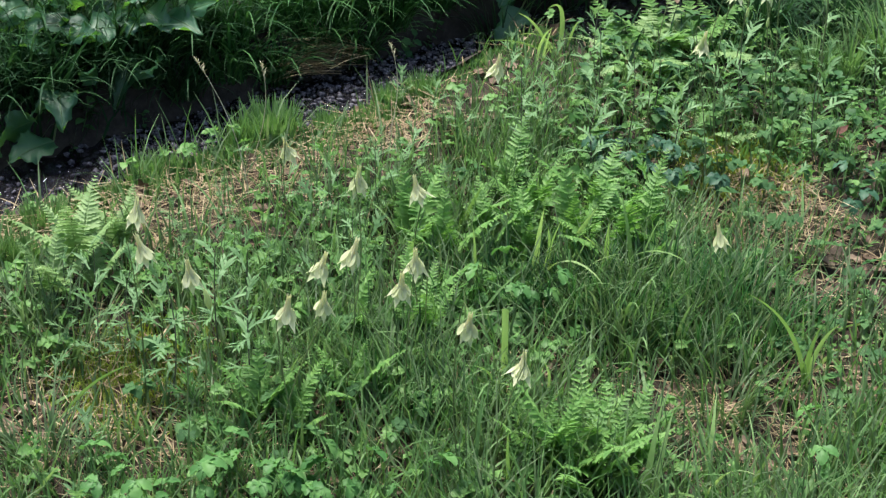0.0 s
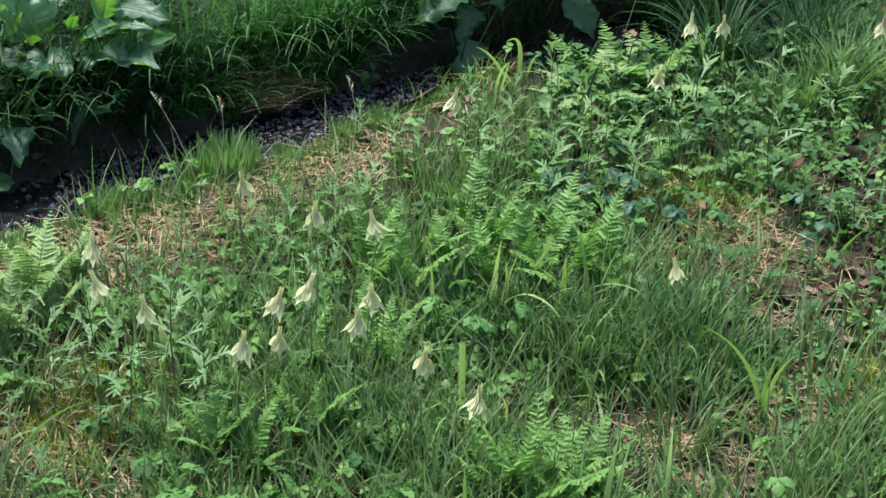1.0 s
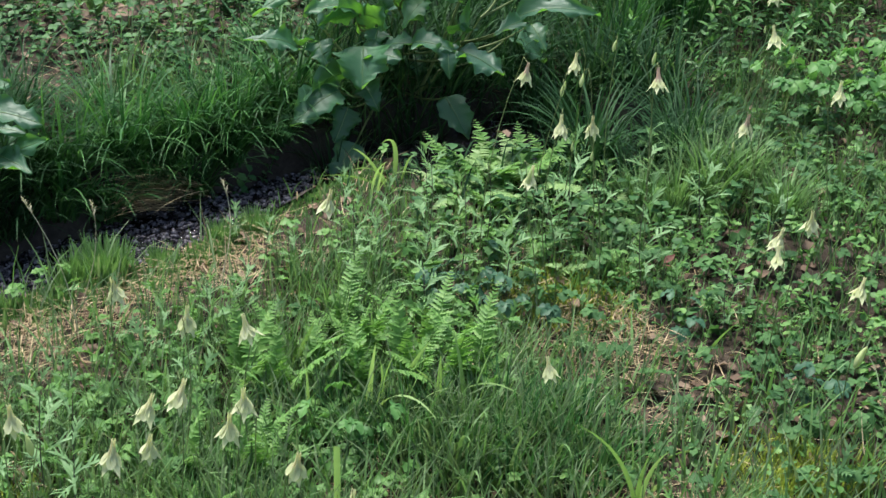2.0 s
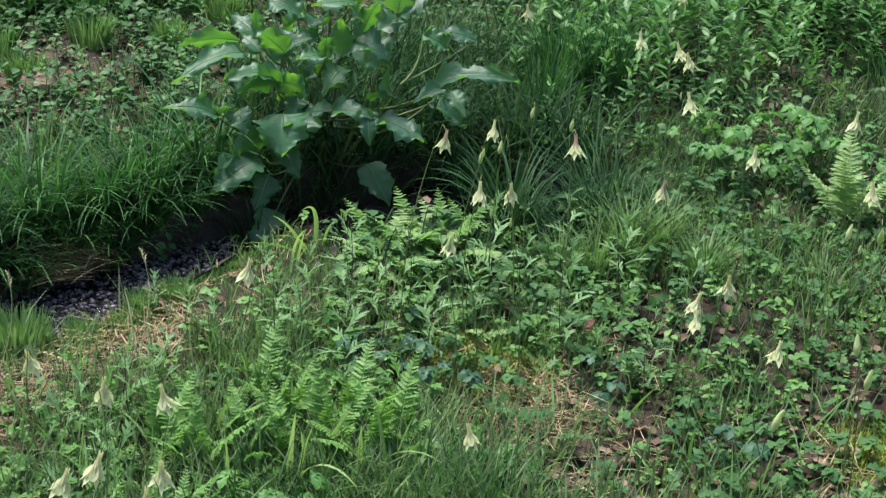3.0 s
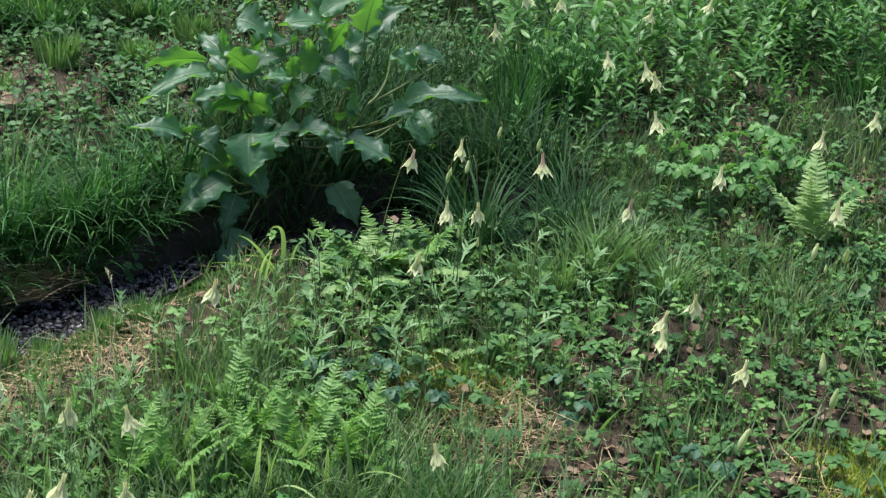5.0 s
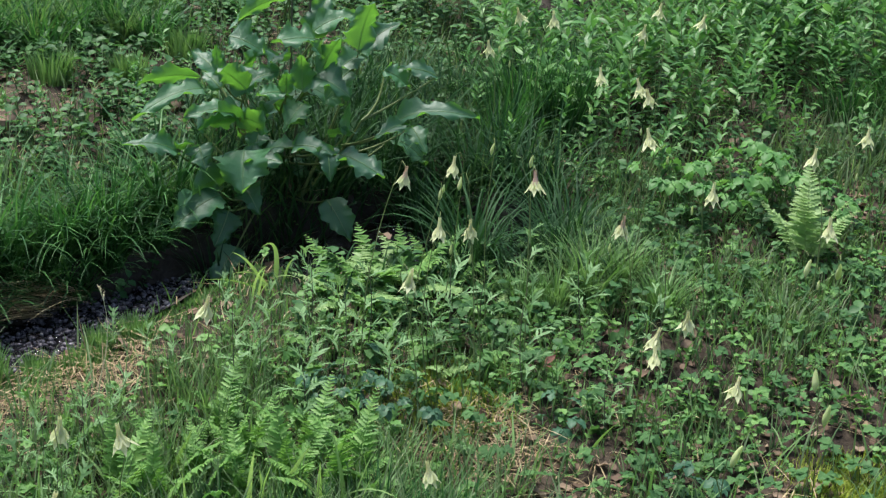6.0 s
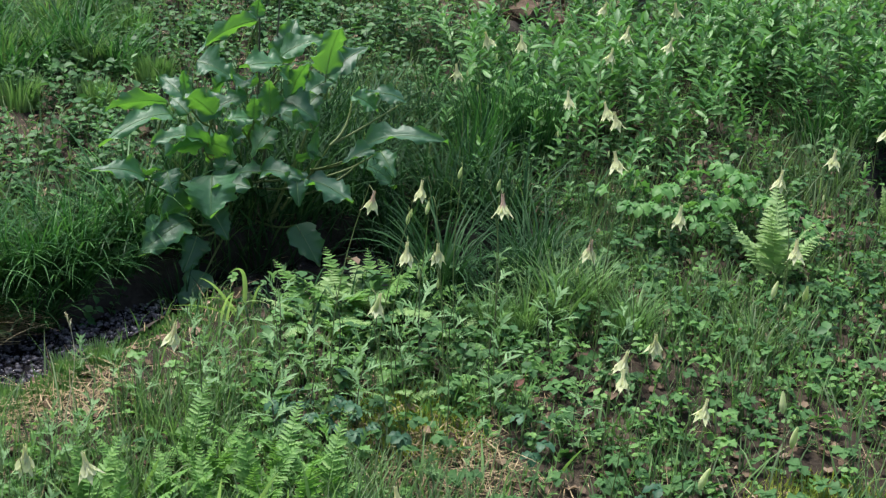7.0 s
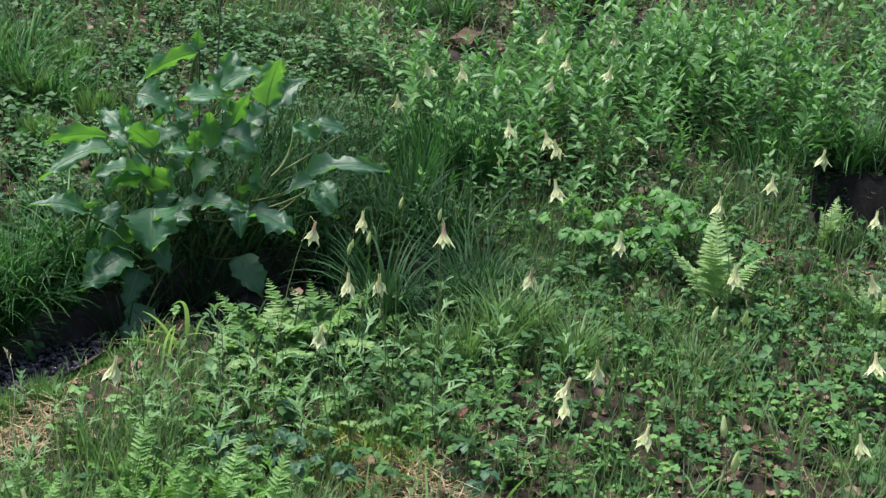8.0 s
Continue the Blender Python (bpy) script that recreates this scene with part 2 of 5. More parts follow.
def stamp(v, f, xyz, yaw, size, tilt=None, tilt_dir=None):
    """Many copies of one small form, turned, sized and tipped, as one array."""
    n = len(xyz)
    c, s = np.cos(yaw), np.sin(yaw)
    p = v[None] * np.asarray(size).reshape(-1, 1, 1)
    q = np.empty_like(p)
    q[..., 0] = p[..., 0] * c[:, None] - p[..., 1] * s[:, None]
    q[..., 1] = p[..., 0] * s[:, None] + p[..., 1] * c[:, None]
    q[..., 2] = p[..., 2]
    if tilt is not None:
        ax = np.stack([-np.sin(tilt_dir), np.cos(tilt_dir), np.zeros(n)], -1)[:, None]
        ct, st = np.cos(tilt)[:, None, None], np.sin(tilt)[:, None, None]
        q = q * ct + np.cross(np.broadcast_to(ax, q.shape), q) * st + ax * (q * ax).sum(-1, keepdims=True) * (1 - ct)
    q = q + np.asarray(xyz)[:, None]
    faces = (f[None] + (np.arange(n) * len(v))[:, None, None]).reshape(-1, f.shape[1])
    return q.reshape(-1, 3), faces


def blades(xyz, yaw, length, width, lean, curl, k=4, twist=None):
    """Grass blades as tapered, bending strips."""
    n = len(xyz)
    s = np.linspace(0, 1, k + 1)
    ang = lean[:, None] + curl[:, None] * s[None] ** 1.3
    seg = (length / k)[:, None]
    r = np.concatenate([np.zeros((n, 1)), np.cumsum(np.sin(ang[:, :-1]) * seg, 1)], 1)
    h = np.concatenate([np.zeros((n, 1)), np.cumsum(np.cos(ang[:, :-1]) * seg, 1)], 1)
    w = 0.5 * width[:, None] * (1 - s[None] ** 1.8) * (0.55 + 0.45 * np.minimum(1, s[None] * 4)) + 0.00015
    tw = yaw + 1.5708 + (0 if twist is None else twist)
    c = np.stack([xyz[:, 0, None] + r * np.cos(yaw)[:, None], xyz[:, 1, None] + r * np.sin(yaw)[:, None], xyz[:, 2, None] + h], -1)
    side = np.stack([np.cos(tw), np.sin(tw), np.zeros(n)], -1)[:, None] * w[..., None]
    v = np.stack([c - side, c + side], 2).reshape(n, 2 * (k + 1), 3)
    a = np.arange(k) * 2
    q = np.stack([a, a + 1, a + 3, a + 2], -1)
    f = (q[None] + (np.arange(n) * 2 * (k + 1))[:, None, None]).reshape(-1, 4)
    return v.reshape(-1, 3), f


def tube(points, radii, sides=5):
    """A tapered round stem through points."""
    pts = np.asarray(points, float)
    t = np.gradient(pts, axis=0)
    t /= np.linalg.norm(t, axis=1, keepdims=True) + 1e-9
    up = np.where(np.abs(t[:, 2:]) > 0.9, [[1.0, 0, 0]], [[0, 0, 1.0]])
    u = np.cross(t, up)
    u /= np.linalg.norm(u, axis=1, keepdims=True) + 1e-9
    w = np.cross(t, u)
    a = np.linspace(0, 2 * math.pi, sides, endpoint=False)
    ring = u[:, None] * np.cos(a)[None, :, None] + w[:, None] * np.sin(a)[None, :, None]
    v = pts[:, None] + ring * np.asarray(radii, float)[:, None, None]
    n, f = len(pts), []
    for i in range(n - 1):
        for j in range(sides):
            f.append((i * sides + j, i * sides + (j + 1) % sides, (i + 1) * sides + (j + 1) % sides, (i + 1) * sides + j))
    return v.reshape(-1, 3), np.array(f)


def arc(p0, p1, bow, n=6):
    """Points from p0 to p1, bowed by the vector bow."""
    s = np.linspace(0, 1, n)[:, None]
    return np.asarray(p0, float) * (1 - s) + np.asarray(p1, float) * s + np.asarray(bow, float) * (4 * s * (1 - s))


def leaf_form(length, widths, fold=0.25, droop=0.3, wave=0.0, waves=3.0, cols=4, seed=0):
    """A leaf along +x: half-widths along its length, folded at the midrib, drooping and waved at its edge."""
    n = len(widths)
    s = np.linspace(0, 1, n)
    t = np.linspace(-1, 1, cols + 1)
    S, Tt = np.meshgrid(s, t, indexing="ij")
    hw = np.asarray(widths)[:, None] * length
    x = S * length
    y = Tt * hw
    z = fold * np.abs(y) - droop * length * S ** 2 + wave * length * np.abs(Tt) ** 1.5 * np.sin(waves * 6.28 * S + 2.0 * Tt + seed)
    x = x - 0.25 * droop * length * S ** 3
    v = np.stack([x, y, z], -1).reshape(-1, 3)
    f = [(i * (cols + 1) + j, i * (cols + 1) + j + 1, (i + 1) * (cols + 1) + j + 1, (i + 1) * (cols + 1) + j) for i in range(n - 1) for j in range(cols)]
    return v, np.array(f)


def turned(v, yaw=0.0, pitch=0.0, roll=0.0, at=(0, 0, 0), size=1.0):
    """Corners turned (roll about x, then pitch up, then yaw), sized and moved."""
    m = Euler((roll, -pitch, yaw)).to_matrix()
    return (v * size) @ np.array(m).T + np.asarray(at)


rng = np.random.default_rng(11)


def spots(n, x0, x1, y0, y1, weight):
    """n places in a rectangle, thinned by a weight from 0 to 1."""
    x, y = rng.uniform(x0, x1, n), rng.uniform(y0, y1, n)
    keep = rng.random(n) < weight(x, y)
    return x[keep], y[keep]


def blot(x, y, cx, cy, r):
    return np.exp(-((x - cx) ** 2 + (y - cy) ** 2) / (r * r))


def patchy(x, y, f=5.0, ph=0.0):
    return 0.5 + 0.25 * np.sin(f * x + 1.7 * f * 0.4 * y + ph) + 0.25 * np.sin(f * 0.8 * y - f * 0.5 * x + 2.1 + ph)


def on_bank(x, y, margin=1.1):
    return (np.abs(stream_off(x, y)) > half_width(x) * margin) | (x > 0.75)


def past_edge(x, y):
    """Metres outside the overgrown stretch of the bank."""
    return np.maximum(np.maximum(1.5 - y, -0.3 * y - 0.4 - x), np.maximum(x - 0.6 * y - 0.3, y - 6.4))


def overgrown(x, y, m=0.25):
    m = m + 0.12 + 0.12 * np.sin(3.1 * x + 1.3 * y) * np.sin(2.3 * y - 1.9 * x + 1.0)
    return (y > 1.6 - m) & (x > -0.3 * y - 0.25 - m) & (x < 0.6 * y + 0.1 + m) & (y < 6.4) & ((y < 3.7) | (x > -0.8 - m))


def hollow_free(x, y, k=0.95):
    ok = np.ones_like(x, bool)
    for hx, hy, r, dep in HOLLOWS:
        ok &= np.hypot(x - hx, (y - hy) * 1.3) > r * k
    return ok


# ---- ground, water, stones ----
gx = np.concatenate([np.linspace(-60, -10, 18), np.arange(-9.5, -8.6, 0.2), np.arange(-8.55, -1.52, 0.07), np.arange(-1.5, 4.0, 0.028), np.arange(4.1, 9, 0.3), np.linspace(10, 60, 18)])
gy = np.concatenate([np.linspace(-60, -3.4, 20), np.arange(-3.0, 1.48, 0.07), np.arange(1.5, 6.5, 0.028), np.arange(6.6, 12, 0.3), np.linspace(13, 80, 20)])
GX, GY = np.meshgrid(gx, gy, indexing="ij")
gv = np.stack([GX, GY, ground_z(GX, GY) + rng.normal(0, 0.0022, GX.shape)], -1)
I, J = np.meshgrid(np.arange(len(gx) - 1), np.arange(len(gy) - 1), indexing="ij")
base = (I * len(gy) + J).ravel()
ground = new("ground", mesh_np("ground", gv, np.stack([base, base + len(gy), base + len(gy) + 1, base + 1], -1), M_SOIL))
gc = gv.reshape(-1, 3)[base]
ground.data.materials.append(M_TURF)
ground.data.materials.append(M_MUD_SHADE)
# slot 2 also darkens the hollows, shade put in as mud colour
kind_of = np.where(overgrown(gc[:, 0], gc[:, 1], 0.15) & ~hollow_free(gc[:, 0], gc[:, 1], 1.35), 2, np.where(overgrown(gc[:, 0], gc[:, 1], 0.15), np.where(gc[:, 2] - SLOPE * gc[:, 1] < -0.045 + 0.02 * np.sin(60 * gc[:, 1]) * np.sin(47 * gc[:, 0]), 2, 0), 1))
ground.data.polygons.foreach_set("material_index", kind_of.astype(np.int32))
tagged(ground, "damp brown soil with plant litter on a gently rising slope", "ground", kind="structure")

sx, sv = np.concatenate([np.arange(-8.9, -1.8, 0.04), np.arange(-1.8, 0.6, 0.007)]), np.linspace(-1, 1, 70)
SX, SV = np.meshgrid(sx, sv, indexing="ij")
soff = SV * 0.26
SY = stream_mid(SX) + soff / 0.842
rip = (0.007 * np.sin(61 * SX + 29 * SY + 2 * np.sin(9 * SX)) * np.sin(53 * SY - 21 * SX) + 0.006 * np.sin(113 * SX - 49 * SY + 1.2 + 2 * np.sin(17 * SY)) * np.sin(40 * SX + 70 * SY) + 0.002 * np.sin(170 * SY + 90 * SX))
SZ = SLOPE * stream_mid(SX) - 0.072 + rip
I, J = np.meshgrid(np.arange(len(sx) - 1), np.arange(len(sv) - 1), indexing="ij")
base = (I * len(sv) + J).ravel()
water = new("water", mesh_np("water", np.stack([SX, SY, SZ], -1), np.stack([base, base + len(sv), base + len(sv) + 1, base + 1], -1), M_WATER))
tagged(water, "dark rippling water of a narrow shaded stream", "water", kind="structure")


bx = np.concatenate([np.arange(-8.9, -2.0, 0.06), np.arange(-2.0, 0.7, 0.02)])
# runs on up the far bank, where the dark mud colour replaces shade
bo = np.linspace(-1.22, 2.0, 40)
BX, BO = np.meshgrid(bx, bo, indexing="ij")
BY = stream_mid(BX) + BO * half_width(BX) * (1 + 0.06 * np.sin(13 * BX) + 0.04 * np.sin(31 * BX + 1)) / 0.842
I, J = np.meshgrid(np.arange(len(bx) - 1), np.arange(len(bo) - 1), indexing="ij")
base = (I * len(bo) + J).ravel()
bed = new("stream_bed", mesh_np("stream_bed", np.stack([BX, BY, ground_z(BX, BY) + 0.012 + rng.normal(0, 0.002, BX.shape)], -1), np.stack([base, base + len(bo), base + len(bo) + 1, base + 1], -1), M_MUD_SHADE))
tagged(bed, "wet dark mud lining the narrow stream channel, carried up the far bank as shade", "stream bed", kind="structure")


def pebble_form(seed, lumps=0.18, detail=2):
    bm = bmesh.new()
    bmesh.ops.create_icosphere(bm, subdivisions=detail, radius=1.0)
    for v in bm.verts:
        v.co *= 1 + lumps * noise.noise(v.co * 1.3 + Vector((seed * 7.1, 0, 0)))
        v.co.z *= 0.62
    v = np.array([tuple(v.co) for v in bm.verts])
    f = np.array([[w.index for w in q.verts] for q in bm.faces])
    bm.free()
    return v, f


pieces = []
for k in range(4):
    pv, pf = pebble_form(k, 0.7, 1)
    n = 1900
    px = np.where(rng.random(n) < 0.6, rng.uniform(-0.7, 0.2, n), rng.uniform(-1.9, 0.2, n))
    po = rng.uniform(-1, 1, n) * half_width(px) * 1.0
    py = stream_mid(px) + po / 0.842
    r = 0.002 + 0.0075 * rng.random(n) ** 2.2
    pz = SLOPE * stream_mid(px) - 0.074 + rng.uniform(-0.016, 0.013, n)
    pieces.append(stamp(pv, pf, np.stack([px, py, pz], -1), rng.uniform(0, 6.28, n), r))
gravel = new("gravel", mesh_np("gravel", *join(pieces), M_STONE_GLINTS))
tagged(gravel, "wet dark pebbles on the stream bed, with pale glints in their colour", "gravel", kind="stuff")


def rock(x, y, r, seed, label, material):
    v, f = pebble_form(seed, 0.45)
    v = v * np.array([1.2, 0.9, 1.0]) * r
    ob = new("rock", mesh_np("rock", v, f, material, smooth=False))
    ob.matrix_basis = pose(x, y, float(ground_z(x, y)) + 0.25 * r, 8, -6, seed * 40)
    return tagged(ob, label, "rock")


rock(-0.41, 3.99, 0.052, 3, "small brown angular rock on the leafy far bank", M_ROCK)
rock(1.16, 5.34, 0.07, 5, "dark earth-brown rock beside a dark hollow in the bank", M_EARTH)
rock(1.3, 5.33, 0.07, 7, "mossy earth-brown rock half sunk in the bank", M_EARTH)
rock(1.98, 5.85, 0.08, 9, "small reddish-brown rock in the bare bank", M_ROCK)

# ---- grass ----
SOIL_PATCHES = [(0.62, 2.7, 0.15), (1.3, 2.75, 0.1), (1.17, 2.48, 0.11), (0.88, 2.88, 0.08), (-0.6, 2.1, 0.13), (0.62, 2.2, 0.1), (0.53, 2.83, 0.11), (1.75, 3.7, 0.18), (1.5, 3.95, 0.14), (2.0, 3.6, 0.15), (-0.5, 2.14, 0.12), (-0.42, 2.03, 0.09), (0.8, 2.58, 0.12), (0.7, 2.49, 0.07), (0.52, 2.1, 0.1), (0.38, 2.17, 0.07), (-0.55, 2.6, 0.12), (-0.44, 2.66, 0.1), (-0.31, 2.78, 0.08)]


def bare(x, y):
    b = np.zeros_like(x)
    for cx, cy, r in SOIL_PATCHES:
        b = np.maximum(b, blot(x, y, cx, cy, r))
    d = stream_off(x, y)
    strip = np.exp(-((d + 0.31 + 0.03 * np.sin(9 * x)) / 0.1) ** 2) * (1 - step(-0.1, 0.1, x))
    return np.maximum(b, strip)


def near_grass(x, y):
    d = stream_off(x, y)
    w = np.clip(0.17 + 0.95 * (0.45 * patchy(x, y, 6.0) + 0.55 * patchy(y, x, 15.0, 0.7)) ** 1.8 * 1.7, 0, 1) * (1 - 0.93 * bare(x, y))
    right = step(0.55, 0.9, x) * (1 - step(3.0, 3.3, y))
    w = w * (1 - 0.6 * right) * (1 - 0.75 * step(3.9, 4.4, y) * step(0.7, 1.0, x))
    w = w * (1 - 0.85 * step(0.2, 0.5, d) * (1 - step(0.3, 0.8, x))) * (1 - 0.95 * (x < -0.45) * (d > 0)) * (1 - 0.85 * np.exp(-((d + 0.2) / 0.07) ** 2) * (x < 0.15)) * (1 - 0.9 * np.clip(blot(x, y, 0.68, 3.52, 0.34) + blot(x, y, 0.6, 3.95, 0.36), 0, 1)) * (1 - 0.25 * step(2.35, 2.5, y) * (1 - step(3.05, 3.2, y)) * (1 - step(0.7, 0.9, x)))
    w = w * (1 - 0.25 * step(0.15, 0.35, x) * step(2.65, 2.8, y) * (1 - step(3.45, 3.6, y))) * (1 - 0.5 * np.exp(-((d + 0.12) / 0.12) ** 2) * step(-0.1, 0.1, x))
    return w * on_bank(x, y) * overgrown(x, y) * hollow_free(x, y)


def grass_sheet(name, n, weight, material, label, length, width, lean, curl, rect=(-2.2, 4.2, 1.4, 6.4), k=4):
    x, y = spots(n, *rect, weight)
    m = len(x)
    ln = rng.uniform(*length, m) * (0.7 + 0.5 * patchy(x, y, 4.0, 1.0)) * (1 - 0.45 * np.exp(-((stream_off(x, y) + 0.2) / 0.22) ** 2) * (x > -0.1) * (y < 3.7)) * (1 - 0.3 * (x > 0.2) * (y > 2.65) * (y < 3.6))
    v, f = blades(np.stack([x, y, ground_z(x, y) - 0.004], -1), rng.uniform(0, 6.28, m), ln, rng.uniform(*width, m) * np.where(y < 2.4, 1.15, 1.0), rng.uniform(*lean, m), rng.uniform(*curl, m), k, rng.normal(0, 0.5, m))
    return tagged(new(name, mesh_np(name, v, f, material)), label, "grass", kind="stuff")


grass_sheet("meadow_grass", 245000, near_grass, M_GRASS, "thin mixed green grass growing over the bank", (0.05, 0.16), (0.0025, 0.0056), (0.0, 0.55), (0.1, 1.3), k=3)
grass_sheet("wide_grass", 3600, lambda x, y: near_grass(x, y) * (1 - step(2.45, 2.75, y)) * (0.2 + 0.8 * patchy(x, y, 12.0, 4.0)), M_GRASS_LIGHT, "scattered wider bent grass blades among the thin grass", (0.07, 0.19), (0.005, 0.008), (0.1, 0.8), (0.4, 1.9), rect=(-1.2, 1.6, 1.5, 2.8), k=6)
grass_sheet("lip_grass", 130000, lambda x, y: np.exp(-((stream_off(x, y) + half_width(x) * 1.2 + 0.035) / 0.05) ** 2) * (x < 0.35) * overgrown(x, y) * (0.4 + 0.6 * patchy(x, y, 17.0)),
            M_GRASS_LIGHT, "short fresh light-green grass along the stream edge", (0.014, 0.04), (0.0045, 0.008), (0.0, 0.35), (0.0, 0.6), rect=(-1.4, 0.5, 2.2, 3.7))
grass_sheet("light_grass", 120000, lambda x, y: near_grass(x, y) * np.clip(patchy(x, y, 9.0, 2.0) + 0.5 * (1 - step(2.0, 2.4, y)) + 0.7 * blot(x, y, 0.1, 2.9, 0.35) + 0.8 * blot(x, y, 0.4, 3.0, 0.35), 0, 1) * (1 - step(3.6, 4.2, y)), M_GRASS_LIGHT, "scattered light-green grass blades", (0.05, 0.16), (0.0025, 0.0052), (0.0, 0.6), (0.2, 1.4), rect=(-1.2, 2.6, 1.5, 4.3), k=3)
grass_sheet("bank_grass", 3500, lambda x, y: step(0.0, 0.06, stream_off(x, y) - half_width(x)) * (1 - step(0.3, 0.45, stream_off(x, y))) * (x < 0.05) * (x > -0.55) * overgrown(x, y) * hollow_free(x, y) * (0.3 + 0.7 * patchy(x, y, 13.0)),
            M_SEDGE, "green grass hanging over the far bank of the stream", (0.08, 0.24), (0.004, 0.009), (0.2, 0.9), (0.6, 1.8), rect=(-0.7, 0.1, 2.4, 4.2), k=4)
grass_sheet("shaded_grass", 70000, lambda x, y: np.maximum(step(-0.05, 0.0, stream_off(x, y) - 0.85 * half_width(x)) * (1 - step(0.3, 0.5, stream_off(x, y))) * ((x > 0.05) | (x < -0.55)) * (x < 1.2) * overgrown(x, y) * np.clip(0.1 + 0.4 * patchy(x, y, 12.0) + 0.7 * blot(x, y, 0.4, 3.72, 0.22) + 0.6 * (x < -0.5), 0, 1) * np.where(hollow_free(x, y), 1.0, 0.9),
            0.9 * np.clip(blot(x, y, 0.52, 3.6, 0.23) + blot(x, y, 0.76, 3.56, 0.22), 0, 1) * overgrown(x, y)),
            M_SEDGE_SHADE, "grass under the dock plants with the shade put into its dark colour", (0.1, 0.3), (0.004, 0.008), (0.1, 0.8), (0.4, 1.8), rect=(-1.4, 1.4, 2.4, 4.9), k=4)
grass_sheet("outer_grass", 150000, lambda x, y: ~overgrown(x, y, 0.1) * 1.0 * on_bank(x, y), M_GRASS, "loose green grass of the surrounding meadow", (0.1, 0.26), (0.006, 0.013), (0.1, 0.8), (0.2, 1.3), rect=(-9, 8, -4.5, 10.5), k=2)

# ---- straw, litter, moss ----
x, y = spots(90000, -1.3, 3.0, 1.5, 6.3, lambda x, y: (0.15 + 0.75 * bare(x, y) ** 1.5 + 0.4 * (1 - step(2.1, 2.5, y)) + 0.2 * step(5.2, 5.5, y)) * (1 - 0.85 * step(3.2, 3.4, y) * (1 - step(5.0, 5.2, y)) * step(1.0, 1.3, x)) * (1 - 0.68 * step(0.65, 0.85, x)) * on_bank(x, y) * overgrown(x, y))
x2, y2 = spots(7500, -1.1, 0.1, 2.2, 3.2, lambda x, y: bare(x, y) ** 2 * overgrown(x, y))
x3, y3 = spots(2600, 0.4, 0.85, 2.5, 2.9, lambda x, y: 0.8 * blot(x, y, 0.62, 2.71, 0.09))
x, y = np.concatenate([x, x2, x3]), np.concatenate([y, y2, y3])
m = len(x)
straw = new("dead_straw", mesh_np("dead_straw", *blades(np.stack([x, y, ground_z(x, y) + rng.uniform(0.001, 0.025, m)], -1), rng.uniform(0, 6.28, m), rng.uniform(0.02, 0.1, m),
            rng.uniform(0.001, 0.0026, m), np.where(rng.random(m) < 0.975, rng.uniform(1.35, 1.65, m), rng.uniform(0.3, 1.2, m)), rng.normal(0, 0.35, m), 3), M_DRY))
tagged(straw, "dry tan straw and dead grass lying on the soil", "dead grass", kind="stuff")

OVATE = leaf_form(1.0, (0.03, 0.33, 0.33, 0.0), 0.3, 0.25, 0.02, 2.0, 2)
x, y = spots(22000, -1.3, 3.0, 1.5, 6.3, lambda x, y: (0.35 + 0.65 * np.maximum(bare(x, y), step(5.2, 5.5, y))) * on_bank(x, y) * overgrown(x, y))
m = len(x)
litter = new("leaf_litter", mesh_np("leaf_litter", *stamp(*leaf_form(1.0, (0.03, 0.3, 0.38, 0.25, 0.0), 0.2, -0.2, 0.08, 2.0, 2), np.stack([x, y, ground_z(x, y) + 0.006], -1), rng.uniform(0, 6.28, m),
             rng.uniform(0.012, 0.038, m), rng.normal(0, 0.4, m), rng.uniform(0, 6.28, m)), M_DEADLEAF))
tagged(litter, "brown and pinkish dead leaves scattered on the soil", "leaf litter", kind="stuff")

# ---- creeping leaves ----
def lobed(length, lobes=3, seed=0):
    """A flat leaf with toothed lobes, as a fan of quads from the midrib."""
    n = 8
    s = np.linspace(0, 1, n)
    w = 0.42 * np.sin(np.clip(s * 1.02, 0, 1) * math.pi) ** 0.7 * (1.1 - 0.45 * s)
    w = w * (1 + 0.28 * np.cos(s * math.pi * 2 * lobes + seed))
    w[-1] = 0.0
    return leaf_form(length, w, 0.28, 0.3, 0.015, 2.0, 2)


def trifoliate(seed, size=1.0, stalk=1.6):
    """Three toothed leaflets on a thin stalk; the stalk's foot is the origin."""
    r = np.random.default_rng(seed)
    out = [tube(arc((0, 0, 0), (0.35, 0, stalk), (-0.15, 0.1, 0.1), 3), (0.035, 0.03, 0.025), 3)]
    for a in (-1.15, 0.0, 1.15):
        v, f = lobed(1.0, 2.6, r.uniform(0, 0.8))
        out.append((turned(v, a + r.normal(0, 0.1), r.normal(0.05, 0.15), r.normal(0, 0.2), (0.35, 0, stalk), size), f))
    return join(out)


